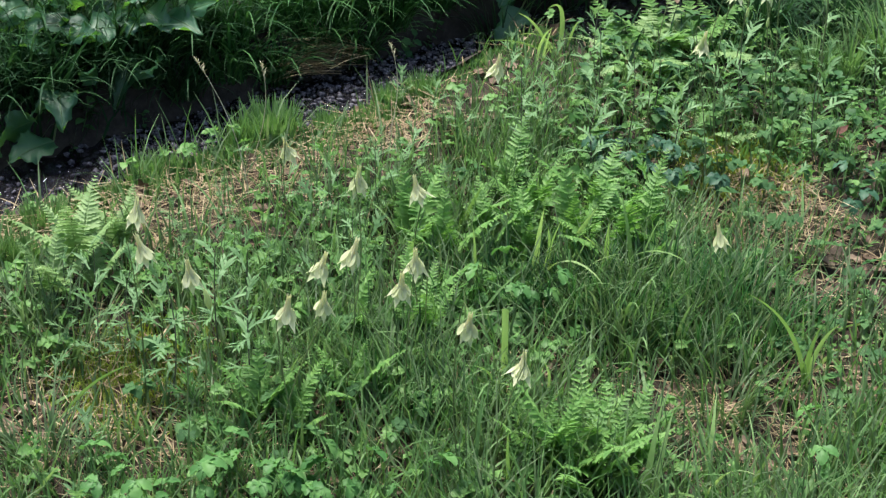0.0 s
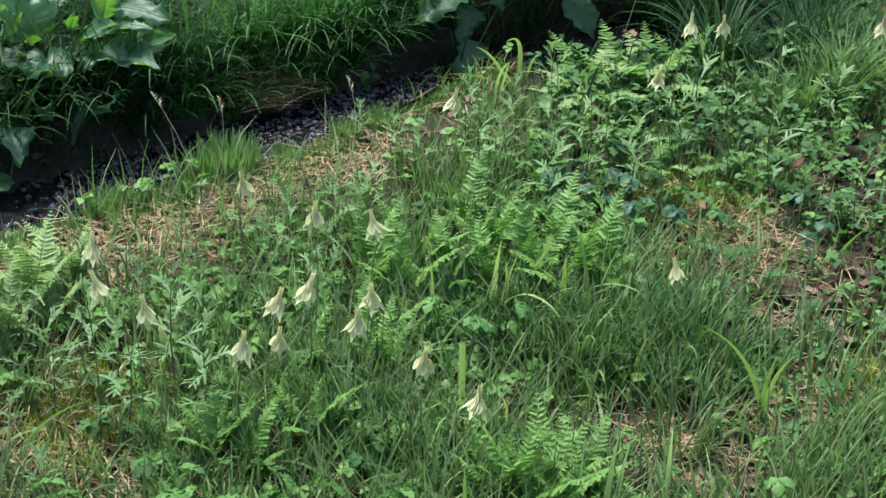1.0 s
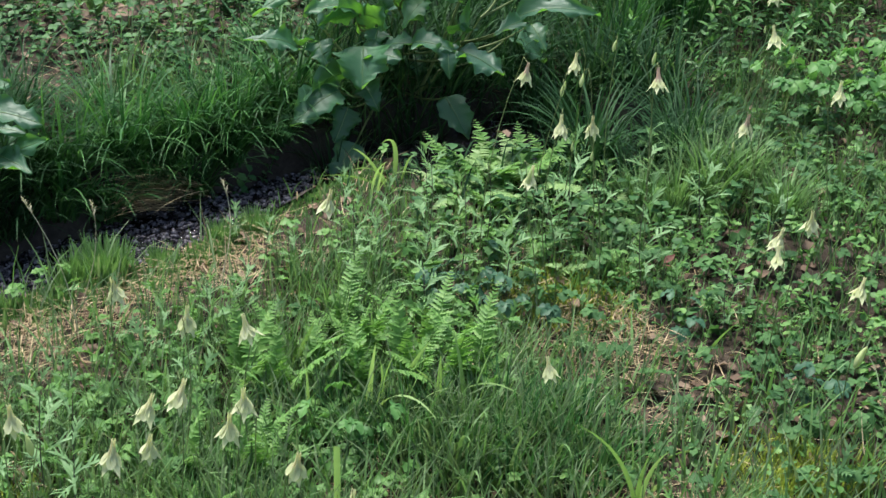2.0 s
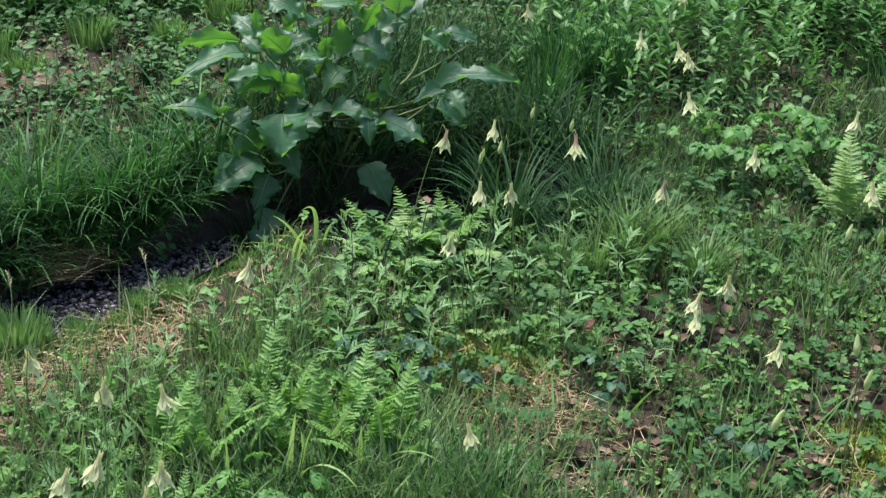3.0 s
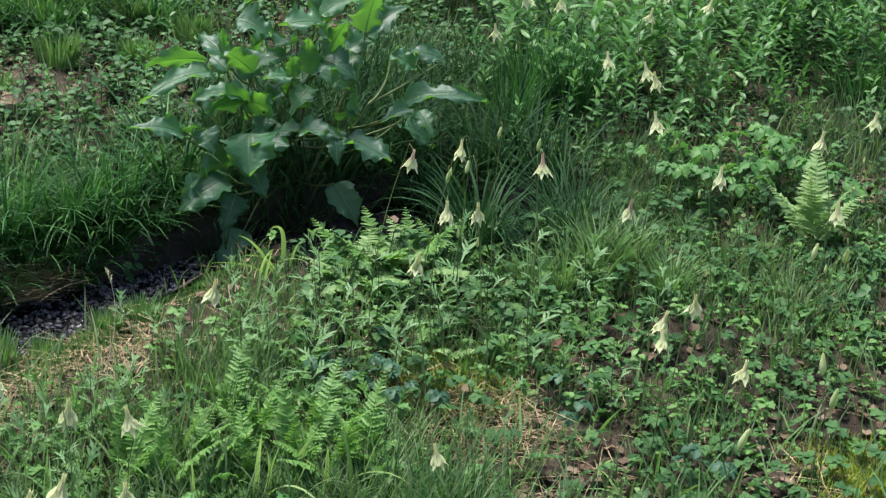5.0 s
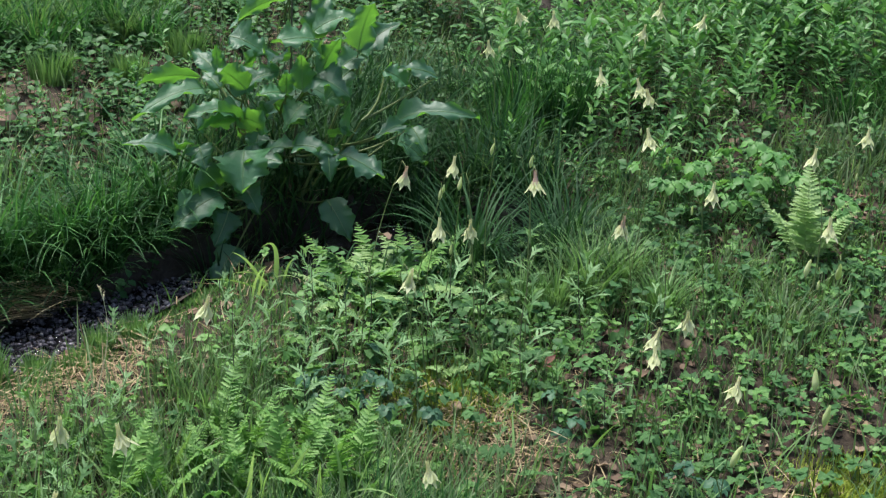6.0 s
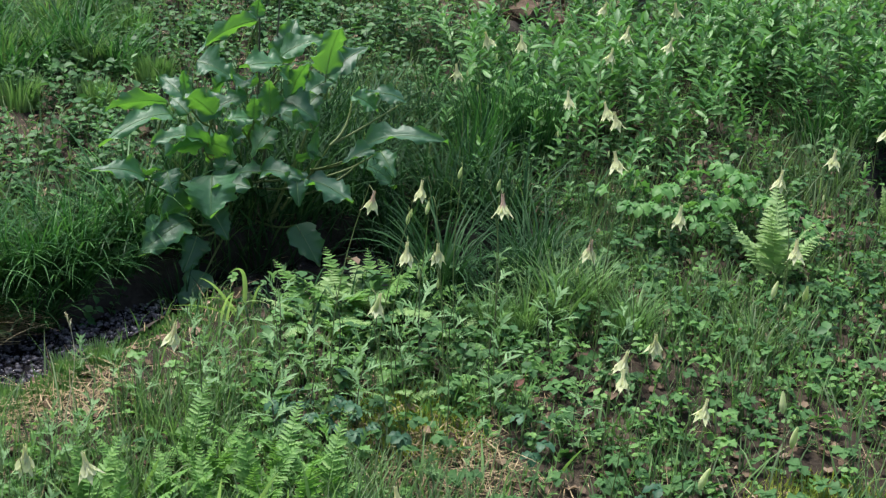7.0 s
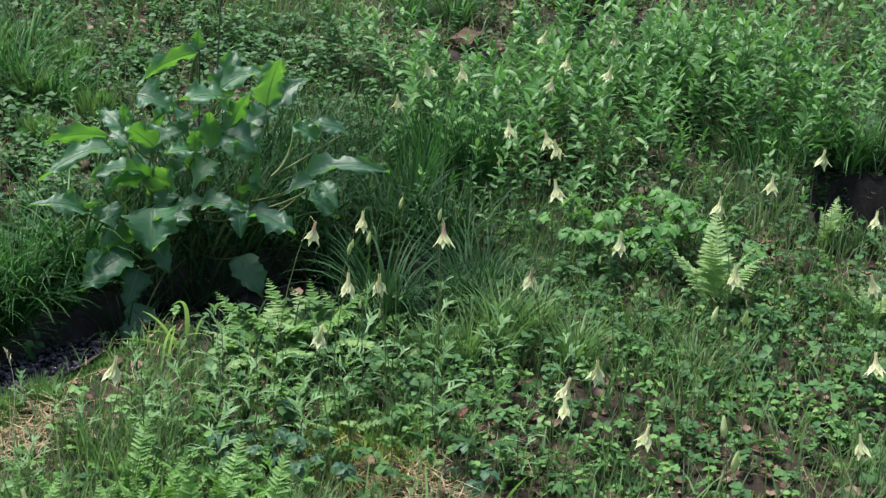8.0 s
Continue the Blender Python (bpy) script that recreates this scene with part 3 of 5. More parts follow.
def leaf_sheet(name, n, weight, form, material, label, size, rect=(-1.6, 3.6, 1.5, 6.3), tilt=0.25, lift=0.0, single="", near=(2.2, 3.2), pieces=()):
    """Many small plants: up to 300 in a stretch of the bank as plants of their own (60 where the leaves are parts), the rest joined."""
    x, y = spots(n, *rect, weight)
    m = len(x)
    yaw, sz, tip, way = rng.uniform(0, 6.28, m), rng.uniform(*size, m), np.abs(rng.normal(0, tilt, m)), rng.uniform(0, 6.28, m)
    z = ground_z(x, y) + lift
    own = np.flatnonzero((y > near[0]) & (y < near[1]))[:60 if pieces else 300] if single else np.zeros(0, int)
    if len(own):
        me = None if pieces else mesh_np(single, *form, material)
        parts = [mesh_np("leaf" if k else "stem", *p, material) for k, p in enumerate(pieces)]
        for i in own:
            ob = new(single, me)
            for p in parts:
                part(p.name.split(".")[0], p, ob)
            ob.matrix_basis = Matrix.Translation((x[i], y[i], z[i])) @ Matrix.Rotation(tip[i], 4, Vector((-math.sin(way[i]), math.cos(way[i]), 0))) @ Matrix.Rotation(yaw[i], 4, "Z") @ Matrix.Scale(sz[i], 4)
            tagged(ob, label[0], "plant", single.replace("_", " ") + "s")
    k = np.ones(m, bool)
    k[own] = False
    v, f = stamp(*form, np.stack([x, y, z], -1)[k], yaw[k], sz[k], tip[k], way[k])
    return tagged(new(name, mesh_np(name, v, f, material)), label[-1], "ground cover", kind="stuff")


def right_floor(x, y):
    w = step(0.35, 0.7, x) * (1 - step(3.4, 3.9, y)) * (0.25 + 0.75 * patchy(x, y, 7.0, 0.5)) * (1 - 0.6 * bare(x, y))
    return np.clip(w, 0, 1) * overgrown(x, y) * on_bank(x, y)


def left_floor(x, y):
    return (1 - step(0.3, 0.6, x)) * (1 - step(2.9, 3.2, y)) * (0.2 + 0.5 * patchy(x, y, 8.0, 2.0)) * (1 - bare(x, y)) ** 2 * overgrown(x, y) * on_bank(x, y)


leaf_sheet("creeping_leaves", 19000, right_floor, trifoliate(1), M_CREEP, ("fresh green three-part leaf on a thin stalk", "fresh green three-part leaves creeping over the soil"), (0.012, 0.032), tilt=0.35, single="creeping_leaf_plant", near=(2.3, 3.0))
leaf_sheet("low_leaves", 50000, left_floor, trifoliate(2, 1.0, 2.2), M_LOBED, ("low three-part green leaf among the grass", "low three-part green leaves among the grass"), (0.011, 0.026), single="low_leaf_plant", near=(1.9, 2.6))

leaf_sheet("slope_leaves", 2400, lambda x, y: step(0.1, 0.3, x) * (1 - step(1.5, 1.8, x)) * step(2.6, 2.75, y) * (1 - step(3.4, 3.6, y)) * (0.25 + 0.75 * patchy(x, y, 8.0, 3.3)) * (1 - 0.8 * bare(x, y)) * overgrown(x, y) * on_bank(x, y) * hollow_free(x, y), trifoliate(4, 1.0, 2.4), M_LOBED,
           ("light-green three-part leaf on the slope", "light-green three-part leaves covering the slope"), (0.011, 0.027), single="slope_leaf_plant", near=(2.6, 3.3))

ROUND = leaf_form(1.0, (0.12, 0.42, 0.5, 0.44, 0.12), 0.2, 0.15, 0.05, 2.0, 2)


def round_cluster(seed, n=4):
    """A few round scalloped leaves on short stalks."""
    r = np.random.default_rng(seed)
    out = []
    for i in range(n):
        a, d = i * 1.9 + r.normal(0, 0.3), r.uniform(0.2, 0.9)
        out.append((turned(ROUND[0], a, r.normal(0.1, 0.2), r.normal(0, 0.25), (d * math.cos(a), d * math.sin(a), r.uniform(0.5, 1.3)), r.uniform(0.7, 1.1)), ROUND[1]))
    return join(out)


leaf_sheet("round_leaves", 38000, lambda x, y: np.clip(right_floor(x, y) * 0.7 + 0.35 * step(2.6, 3.0, y) * step(0.2, 0.5, x) * overgrown(x, y) * on_bank(x, y), 0, 1) * patchy(x, y, 11.0, 1.3), round_cluster(5), M_LOBED,
           ("small cluster of round scalloped green leaves", "small round scalloped leaves creeping over the soil"), (0.009, 0.02), single="round_leaf_plant", near=(2.4, 3.3))


def herb_pieces(seed, n=7, tall=2.6):
    r = np.random.default_rng(seed)
    out = [tube(arc((0, 0, 0), (0.2, 0.1, tall), (0.1, 0, 0), 3), (0.05, 0.045, 0.03), 3)]
    for i in range(n):
        h = tall * (0.25 + 0.75 * i / (n - 1))
        v, f = OVATE
        out.append((turned(v, i * 2.4 + r.normal(0, 0.3), r.uniform(-0.1, 0.6), r.normal(0, 0.2), (0.2 * h / tall, 0.1 * h / tall, h), r.uniform(0.8, 1.15)), f))
    return out


def far_left(x, y):
    d = stream_off(x, y)
    return step(0.05, 0.22, d) * (1 - 0.75 * step(0.5, 1.0, x)) * (0.35 + 0.65 * patchy(x, y, 9.0, 3.0)) * (1 - 0.75 * (x < -0.45) * (y < 3.75)) * (1 - 0.9 * blot(x, y, -0.31, 4.2, 0.13)) * overgrown(x, y) * hollow_free(x, y)


leaf_sheet("bank_herbs", 26000, far_left, join(herb_pieces(3)), M_BANK_SHADE, ("small oval-leaved herb on the far bank", "small oval-leaved herbs covering the far bank"), (0.014, 0.03), single="bank_herb", near=(3.6, 4.6), pieces=herb_pieces(3))
leaf_sheet("mixed_herbs", 11000, lambda x, y: step(0.2, 0.5, x) * step(2.9, 3.3, y) * (0.3 + 0.7 * patchy(x, y, 5.0)) * (1 - 0.85 * blot(x, y, 0.75, 3.45, 0.28)) * (1 - 0.8 * bare(x, y)) * (1 - 0.75 * step(5.1, 5.4, y)) * overgrown(x, y) * on_bank(x, y) * hollow_free(x, y), join(herb_pieces(4, 8, 3.2)), M_BANK_SHADE,
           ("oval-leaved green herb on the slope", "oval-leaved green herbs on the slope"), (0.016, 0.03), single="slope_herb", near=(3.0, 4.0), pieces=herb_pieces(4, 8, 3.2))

leaf_sheet("floor_herbs", 9000, lambda x, y: np.clip(right_floor(x, y) * (0.15 + 0.85 * patchy(x, y, 10.0, 5.0)) + 0.7 * blot(x, y, 0.62, 2.98, 0.2) + 0.7 * blot(x, y, 0.36, 3.03, 0.2) + 0.6 * blot(x, y, 1.0, 3.28, 0.3), 0, 1) * (1 - 0.8 * bare(x, y)) * overgrown(x, y) * on_bank(x, y, 1.4) * hollow_free(x, y), join(herb_pieces(8, 7, 2.4)), M_LOBED,
           ("low light-green herb with small oval leaves", "low light-green herbs with small oval leaves on the leafy floor"), (0.011, 0.024), tilt=0.4, single="floor_herb", near=(2.5, 3.2), pieces=herb_pieces(8, 7, 2.4))

bank_leaf = [mesh_np("leaf" if k else "stem", *p, M_BANK_SHADE) for k, p in enumerate(herb_pieces(6, 9, 4.0))]
rb = np.random.default_rng(64)
for i in range(24):
    x = -0.16 + 0.014 * i + rb.normal(0, 0.01)
    y = stream_mid(x) + rb.uniform(0.08, 0.16) / 0.842
    ob = new("bank_herb")
    ob.matrix_basis = pose(x, y, float(ground_z(x, y)) - 0.003, rb.normal(25, 14), rb.normal(0, 14), rb.uniform(0, 360)) @ Matrix.Scale(rb.uniform(0.014, 0.026), 4)
    tagged(ob, "small oval-leaved herb on the dark stream bank", "plant", "bank herbs")
    for me in bank_leaf:
        part(me.name.split(".")[0], me, ob)

# moss cushions
mp = [spots(6000, cx - 0.16, cx + 0.16, cy - 0.14, cy + 0.14, lambda x, y, cx=cx, cy=cy: blot(x, y, cx, cy, 0.1)) for cx, cy in ((0.55, 2.86), (0.89, 2.29), (-0.5, 2.2), (1.3, 2.5))]
x, y = np.concatenate([p[0] for p in mp]), np.concatenate([p[1] for p in mp])
m = len(x)
moss = new("moss", mesh_np("moss", *blades(np.stack([x, y, ground_z(x, y)], -1), rng.uniform(0, 6.28, m), rng.uniform(0.012, 0.034, m), rng.uniform(0.002, 0.0045, m), rng.uniform(0, 0.8, m), rng.uniform(0, 1, m), 2), M_MOSS))
tagged(moss, "yellow-green moss cushions on the soil", "moss", kind="stuff")


# ---- single plants ----
def thing(name, x, y, label, category, group="", yaw=0.0, lift=0.0):
    ob = new(name)
    ob.empty_display_size = 0.05
    ob.matrix_basis = pose(x, y, float(ground_z(x, y)) - 0.003 + lift, 0, 0, yaw)
    return tagged(ob, label, category, group)


def tuft_mesh(name, seed, n, length, width, lean, curl, spread, material, k=5):
    r = np.random.default_rng(seed)
    a, d = r.uniform(0, 6.28, n), spread * np.sqrt(r.random(n))
    yaw = a + r.normal(0, 0.5, n)
    v, f = blades(np.stack([d * np.cos(a), d * np.sin(a), np.zeros(n)], -1), yaw, r.uniform(*length, n), r.uniform(*width, n), r.uniform(*lean, n), r.uniform(*curl, n), k, r.normal(0, 0.3, n))
    return mesh_np(name, v, f, material)


def tufts(name, places, meshes, label, category, group):
    r = np.random.default_rng(len(places) * 3 + 1)
    for i, (x, y, s) in enumerate(places):
        ob = new(name, meshes[i % len(meshes)])
        ob.matrix_basis = pose(x, y, float(ground_z(x, y)) - 0.005, 0, 0, r.uniform(0, 360)) @ Matrix.Scale(s, 4)
        tagged(ob, label, category, group)


sedge_forms = []
for i in range(8):
    v, f = blades(np.zeros((1, 3)), np.zeros(1), np.array([0.16 + 0.028 * i]), np.array([0.0062 + 0.0008 * (i % 4)]), np.array([0.1 + 0.09 * (i * 3 % 8)]), np.array([0.6 + 0.18 * (i * 5 % 8)]), 6)
    sedge_forms.append(mesh_np("blade", v, f, M_SEDGE))
SEDGES = [(0.12, 3.53, 0.7), (0.2, 3.56, 0.75), (0.27, 3.6, 0.7), (0.42, 3.66, 0.8), (0.5, 3.7, 0.8), (-0.44, 4.75, 0.9), (-0.26, 4.6, 0.85), (0.62, 3.42, 0.7), (0.54, 3.44, 0.65), (0.55, 3.85, 0.9), (0.78, 3.9, 1.0), (0.95, 4.25, 1.0), (0.66, 3.75, 0.9), (1.1, 4.6, 0.8), (0.92, 3.75, 0.8), (0.42, 3.84, 1.0), (1.92, 4.26, 0.8), (2.12, 4.3, 0.9), (2.3, 4.27, 0.8),
          (1.15, 5.6, 0.8), (1.32, 5.6, 0.8), (1.8, 5.83, 0.8), (1.95, 5.8, 0.7), (0.7, 3.42, 0.9), (0.82, 3.48, 0.95), (0.94, 3.5, 0.85), (0.9, 3.38, 0.7), (-0.5, 4.55, 0.9), (-0.34, 4.5, 0.8), (-0.18, 4.72, 0.9), (-0.05, 4.6, 0.8), (-0.42, 4.95, 0.9), (-0.15, 5.0, 0.9), (2.02, 4.24, 0.7), (2.22, 4.24, 0.8)]
# the row that hangs over the water
for i in range(5):
    x = -0.47 + 0.118 * i
    SEDGES.append((x, 3.40 + 0.64 * x + (0.17 + 0.02 * math.sin(i * 2.3)) / 0.842, 0.92 + 0.12 * math.sin(i * 1.9)))
for i in range(8):
    x = -0.56 + 0.09 * i
    SEDGES.append((x, 3.40 + 0.64 * x + (0.13 + 0.012 * math.sin(i * 2.9)) / 0.842, 0.72 + 0.08 * math.sin(i * 1.7)))
for x, off in ((-0.13, 0.13), (-0.2, 0.17), (-0.92, 0.2), (-0.82, 0.16), (-0.72, 0.19), (-0.64, 0.15), (-0.56, 0.19), (-0.87, 0.34), (-0.75, 0.36), (-0.63, 0.33), (-1.0, 0.28)):
    SEDGES.append((x, 3.40 + 0.64 * x + off / 0.842, 0.9))
# the same sedge blades again, coloured dark to stand for shade
shade_forms = []
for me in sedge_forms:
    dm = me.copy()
    dm.materials[0] = M_SEDGE_SHADE
    shade_forms.append(dm)
def sedge_heart(seed, hanging, material):
    """The many inner blades of a tuft; those over the water lean that way."""
    r = np.random.default_rng(seed)
    n = 130 if hanging else 95
    a, d = r.uniform(0, 6.28, n), (0.05 if hanging else 0.065) * np.sqrt(r.random(n))
    yaw = np.where(r.random(n) < (0.45 if hanging else 0.0), r.normal(-1.5, 1.0, n), a + r.normal(0, 0.6, n))
    v, f = blades(np.stack([d * np.cos(a), d * np.sin(a), np.zeros(n)], -1), yaw, r.uniform(0.12, 0.36, n), r.uniform(0.005, 0.0095, n), r.uniform(0.05, 0.75, n), r.uniform(0.5, 2.1, n), 7, r.normal(0, 0.35, n))
    return mesh_np("core", v, f, material)


hearts = {(h, d): [sedge_heart(110 + i + 10 * h + 20 * d, h, M_SEDGE_SHADE if d else M_SEDGE) for i in range(3)] for h in (0, 1) for d in (0, 1)}
rs = np.random.default_rng(21)
for x, y, s in SEDGES:
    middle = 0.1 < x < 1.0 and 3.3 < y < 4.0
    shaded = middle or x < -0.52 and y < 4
    hanging = x < 0.06 and y < 3.75
    ob = new("sedge_tuft")
    ob.matrix_basis = pose(x, y, float(ground_z(x, y)) - 0.005)
    tagged(ob, "dense bluish-green grass clump behind the columbines, shade in its dark colour" if middle else "sedge tuft hanging towards the stream, shade in its dark colour" if shaded else "arching green sedge tuft on the far stream bank", "grass tuft", "dark grass clumps" if middle else "sedge tufts")
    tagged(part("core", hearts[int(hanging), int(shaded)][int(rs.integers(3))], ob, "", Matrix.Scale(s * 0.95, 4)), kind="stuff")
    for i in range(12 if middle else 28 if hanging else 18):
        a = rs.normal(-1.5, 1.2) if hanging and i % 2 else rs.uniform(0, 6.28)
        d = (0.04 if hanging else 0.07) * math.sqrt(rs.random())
        b = new("blade", (shade_forms if shaded else sedge_forms)[int(rs.integers(8))])
        b.parent = ob
        b.matrix_basis = pose(d * math.cos(a), d * math.sin(a), 0, rs.normal(0, 6), rs.normal(0, 6), math.degrees(a) + rs.normal(0, 30)) @ Matrix.Scale(s * rs.uniform(0.75, 1.15), 4)
bright = [tuft_mesh("grass_tuft", 30 + i, 230, (0.05, 0.12), (0.005, 0.009), (0.0, 0.28), (0.1, 0.8), 0.06, M_GRASS_LIGHT, 4) for i in range(3)]
tufts("grass_tuft", [(-0.4, 2.92, 0.7), (-0.365, 2.94, 0.85), (-0.335, 2.95, 0.8), (-0.58, 2.8, 0.55), (-0.54, 2.82, 0.5), (-0.73, 2.62, 0.6), (-0.24, 3.02, 0.5), (-0.8, 2.5, 0.7), (-0.12, 3.1, 0.5), (-0.05, 3.14, 0.5), (-0.86, 2.4, 0.7), (-0.74, 2.5, 0.6)],
      bright, "upright fresh light-green grass tuft at the stream edge", "grass tuft", "bright grass tufts")
meadow = [tuft_mesh("meadow_tuft", 40 + i, 90, (0.05, 0.19), (0.003, 0.006), (0.05, 0.6), (0.3, 1.5), 0.06, M_GRASS, 5) for i in range(3)]
tufts("meadow_tuft", [(0.45, 2.4, 1.0), (0.36, 2.46, 0.9), (0.52, 2.35, 0.9), (-0.61, 2.25, 0.9), (-0.68, 2.3, 0.9), (0.3, 2.36, 0.9), (0.96, 3.35, 0.9), (1.05, 3.3, 0.8), (0.9, 3.3, 0.8), (0.24, 2.44, 1.0), (0.1, 2.44, 0.9),
                      (-0.05, 2.2, 0.8), (0.4, 2.28, 0.8), (-0.6, 2.0, 0.9), (0.7, 2.05, 0.8), (0.68, 2.95, 0.7), (1.35, 3.1, 0.8), (0.3, 2.05, 0.8), (-0.15, 2.25, 0.8), (0.45, 2.15, 0.9)],
      meadow, "soft green meadow grass tuft", "grass tuft", "meadow grass tufts")

deep = [tuft_mesh("meadow_tuft", 46 + i, 75, (0.06, 0.17), (0.003, 0.006), (0.0, 0.5), (0.2, 1.3), 0.07, M_SEDGE, 5) for i in range(2)]
tufts("meadow_tuft", [(0.12, 2.42, 0.9), (0.18, 2.4, 1.0), (0.25, 2.42, 1.0), (0.32, 2.4, 0.9), (0.39, 2.42, 1.0), (0.46, 2.44, 0.9), (0.53, 2.42, 0.9), (0.42, 2.32, 0.9), (0.52, 2.28, 0.8), (0.3, 2.3, 0.8), (0.6, 2.35, 0.8), (0.02, 2.42, 0.8), (-0.1, 2.2, 0.8), (-0.02, 2.12, 0.8)],
      deep, "dark bluish-green meadow grass tuft", "grass tuft", "meadow grass tufts")

# broad yellow-green blades
blade_forms = []
for i in range(4):
    ln = (0.2, 0.24, 0.17, 0.22)[i]
    v, f = blades(np.zeros((1, 3)), np.zeros(1), np.array([ln]), np.array([0.0135]), np.array([0.12 + 0.08 * i]), np.array([(0.4, 1.2, 0.2, 1.9)[i]]), 9)
    blade_forms.append(mesh_np("blade", v, f, M_IRIS))
r = np.random.default_rng(5)
for x, y, n, s in [(0.17, 2.47, 3, 0.9), (0.29, 2.49, 3, 0.9), (0.17, 2.11, 2, 0.8), (0.22, 2.44, 2, 0.8), (0.3, 1.9, 3, 0.9), (-0.42, 2.0, 2, 0.7), (0.33, 2.44, 3, 0.9), (0.21, 3.27, 3, 0.7), (1.5, 2.5, 3, 0.7), (0.39, 1.93, 2, 0.8)]:
    t = thing("broad_bladed_plant", x, y, "few arching yellow-green broad blades rising from the grass", "sedge", "broad-bladed plants", r.uniform(0, 360))
    for i in range(n):
        part("blade", blade_forms[int(r.integers(4))], t, "", pose(r.normal(0, 0.008), r.normal(0, 0.008), 0, 0, 0, r.uniform(0, 360)) @ Matrix.Scale(s * r.uniform(0.8, 1.15), 4))


def bent_blade(foot, bend, tip, width, cut_off):
    """A broad blade that bends over; some are cut off square at the top."""
    s = np.linspace(0, 1, 12)[:, None]
    c = (1 - s) ** 2 * np.asarray(foot) + 2 * s * (1 - s) * np.asarray(bend) + s ** 2 * np.asarray(tip)
    run = np.gradient(c, axis=0)
    side = np.cross(run, [0.25, 1.0, 0.35])
    side /= np.linalg.norm(side, axis=1, keepdims=True)
    w = 0.5 * width * (np.clip(0.55 + 2 * s, 0, 1) if cut_off else (1 - s ** 2.2) * np.clip(0.55 + 2 * s, 0, 1) + 0.01)
    keel = np.cross(side, run)
    keel *= 0.22 * w / np.linalg.norm(keel, axis=1, keepdims=True)
    v = np.stack([c - side * w, c + keel, c + side * w], 1).reshape(-1, 3)
    f = [(i * 3 + j, i * 3 + j + 1, i * 3 + j + 4, i * 3 + j + 3) for i in range(11) for j in (0, 1)]
    return mesh_np("blade", v, np.array(f), M_IRIS)


# blades as foot x, y; bend x, y, z; tip x, z; width
BENT_RIGHT = [(0.591, 2.211, 0.566, 2.191, 0.497, 0.467, 0.548, 0.0082), (0.591, 2.211, 0.589, 2.191, 0.456, 0.624, 0.497, 0.0090),
              (0.613, 2.252, 0.635, 2.232, 0.444, 0.662, 0.350, 0.0075), (0.589, 2.211, 0.578, 2.191, 0.425, 0.593, 0.493, 0.0099)]
BENT_FERNY = [(0.052, 2.465, 0.060, 2.445, 0.466, 0.049, 0.532, 0.0073), (0.220, 2.542, 0.225, 2.522, 0.463, 0.269, 0.534, 0.0132),
              (0.313, 2.510, 0.282, 2.490, 0.458, 0.239, 0.495, 0.0084), (0.016, 2.633, 0.046, 2.613, 0.460, 0.067, 0.529, 0.0137), (0.185, 2.500, 0.191, 2.480, 0.451, 0.179, 0.515, 0.0093)]
BENT_LOW = [(0.103, 2.195, 0.100, 2.175, 0.435, 0.098, 0.520, 0.0106), (-0.057, 2.450, -0.056, 2.430, 0.450, -0.054, 0.505, 0.0109),
            (0.095, 2.154, 0.088, 2.134, 0.428, 0.050, 0.442, 0.0072), (0.108, 1.954, 0.097, 1.934, 0.386, 0.098, 0.459, 0.0073), (0.163, 2.158, 0.181, 2.138, 0.407, 0.158, 0.450, 0.0072)]
BENT_FRONT = [(0.431, 1.944, 0.464, 1.924, 0.361, 0.481, 0.464, 0.0072), (0.295, 2.116, 0.386, 2.096, 0.386, 0.422, 0.316, 0.0063),
              (-0.596, 2.105, -0.535, 2.085, 0.435, -0.456, 0.467, 0.0055), (-0.605, 1.925, -0.570, 1.905, 0.363, -0.541, 0.405, 0.0064), (0.239, 1.960, 0.301, 1.940, 0.367, 0.342, 0.338, 0.0073)]
BENT_STREAM = [(0.247, 3.323, 0.262, 3.303, 0.667, 0.213, 0.627, 0.0111), (0.230, 3.312, 0.193, 3.292, 0.606, 0.150, 0.623, 0.0086),
               (0.238, 3.311, 0.212, 3.291, 0.587, 0.150, 0.572, 0.0061), (0.263, 3.321, 0.273, 3.301, 0.589, 0.284, 0.603, 0.0062), (0.216, 3.318, 0.163, 3.298, 0.558, 0.090, 0.557, 0.0062)]
BENT_SLOPE = [(0.751, 2.376, 0.685, 2.356, 0.406, 0.656, 0.373, 0.0071), (0.806, 2.669, 0.821, 2.649, 0.467, 0.848, 0.504, 0.0069), (0.922, 2.477, 0.923, 2.457, 0.423, 0.954, 0.444, 0.0074)]


def bent_plants(rows, label, cuts=(), one=True):
    for i, (fx, fy, bx, by, bz, tx, tz, w) in enumerate(rows):
        if i == 0 or not one:
            t = thing("broad_bladed_plant", fx, fy, label, "sedge", "broad-bladed plants")
            o = np.array(t.matrix_basis.translation)
        z = float(ground_z(fx, fy)) - 0.004
        part("blade", bent_blade(np.array((fx, fy, z)) - o, np.array((bx, by, bz)) - o, np.array((tx, by - 0.02, tz)) - o, w, i in cuts), t)


bent_plants(BENT_RIGHT, "clump of bent yellow-green broad blades in the grass")
bent_plants(BENT_FERNY, "broad yellow-green blade among the ferns", one=False)
bent_plants(BENT_LOW, "upright light-green broad blade in the meadow grass", (0, 1), one=False)
bent_plants(BENT_FRONT, "single arching light-green grass blade", one=False)
bent_plants(BENT_STREAM, "hooked light-green broad blades at the stream edge")
bent_plants(BENT_SLOPE, "single bent pale-green blade on the leafy floor", one=False)


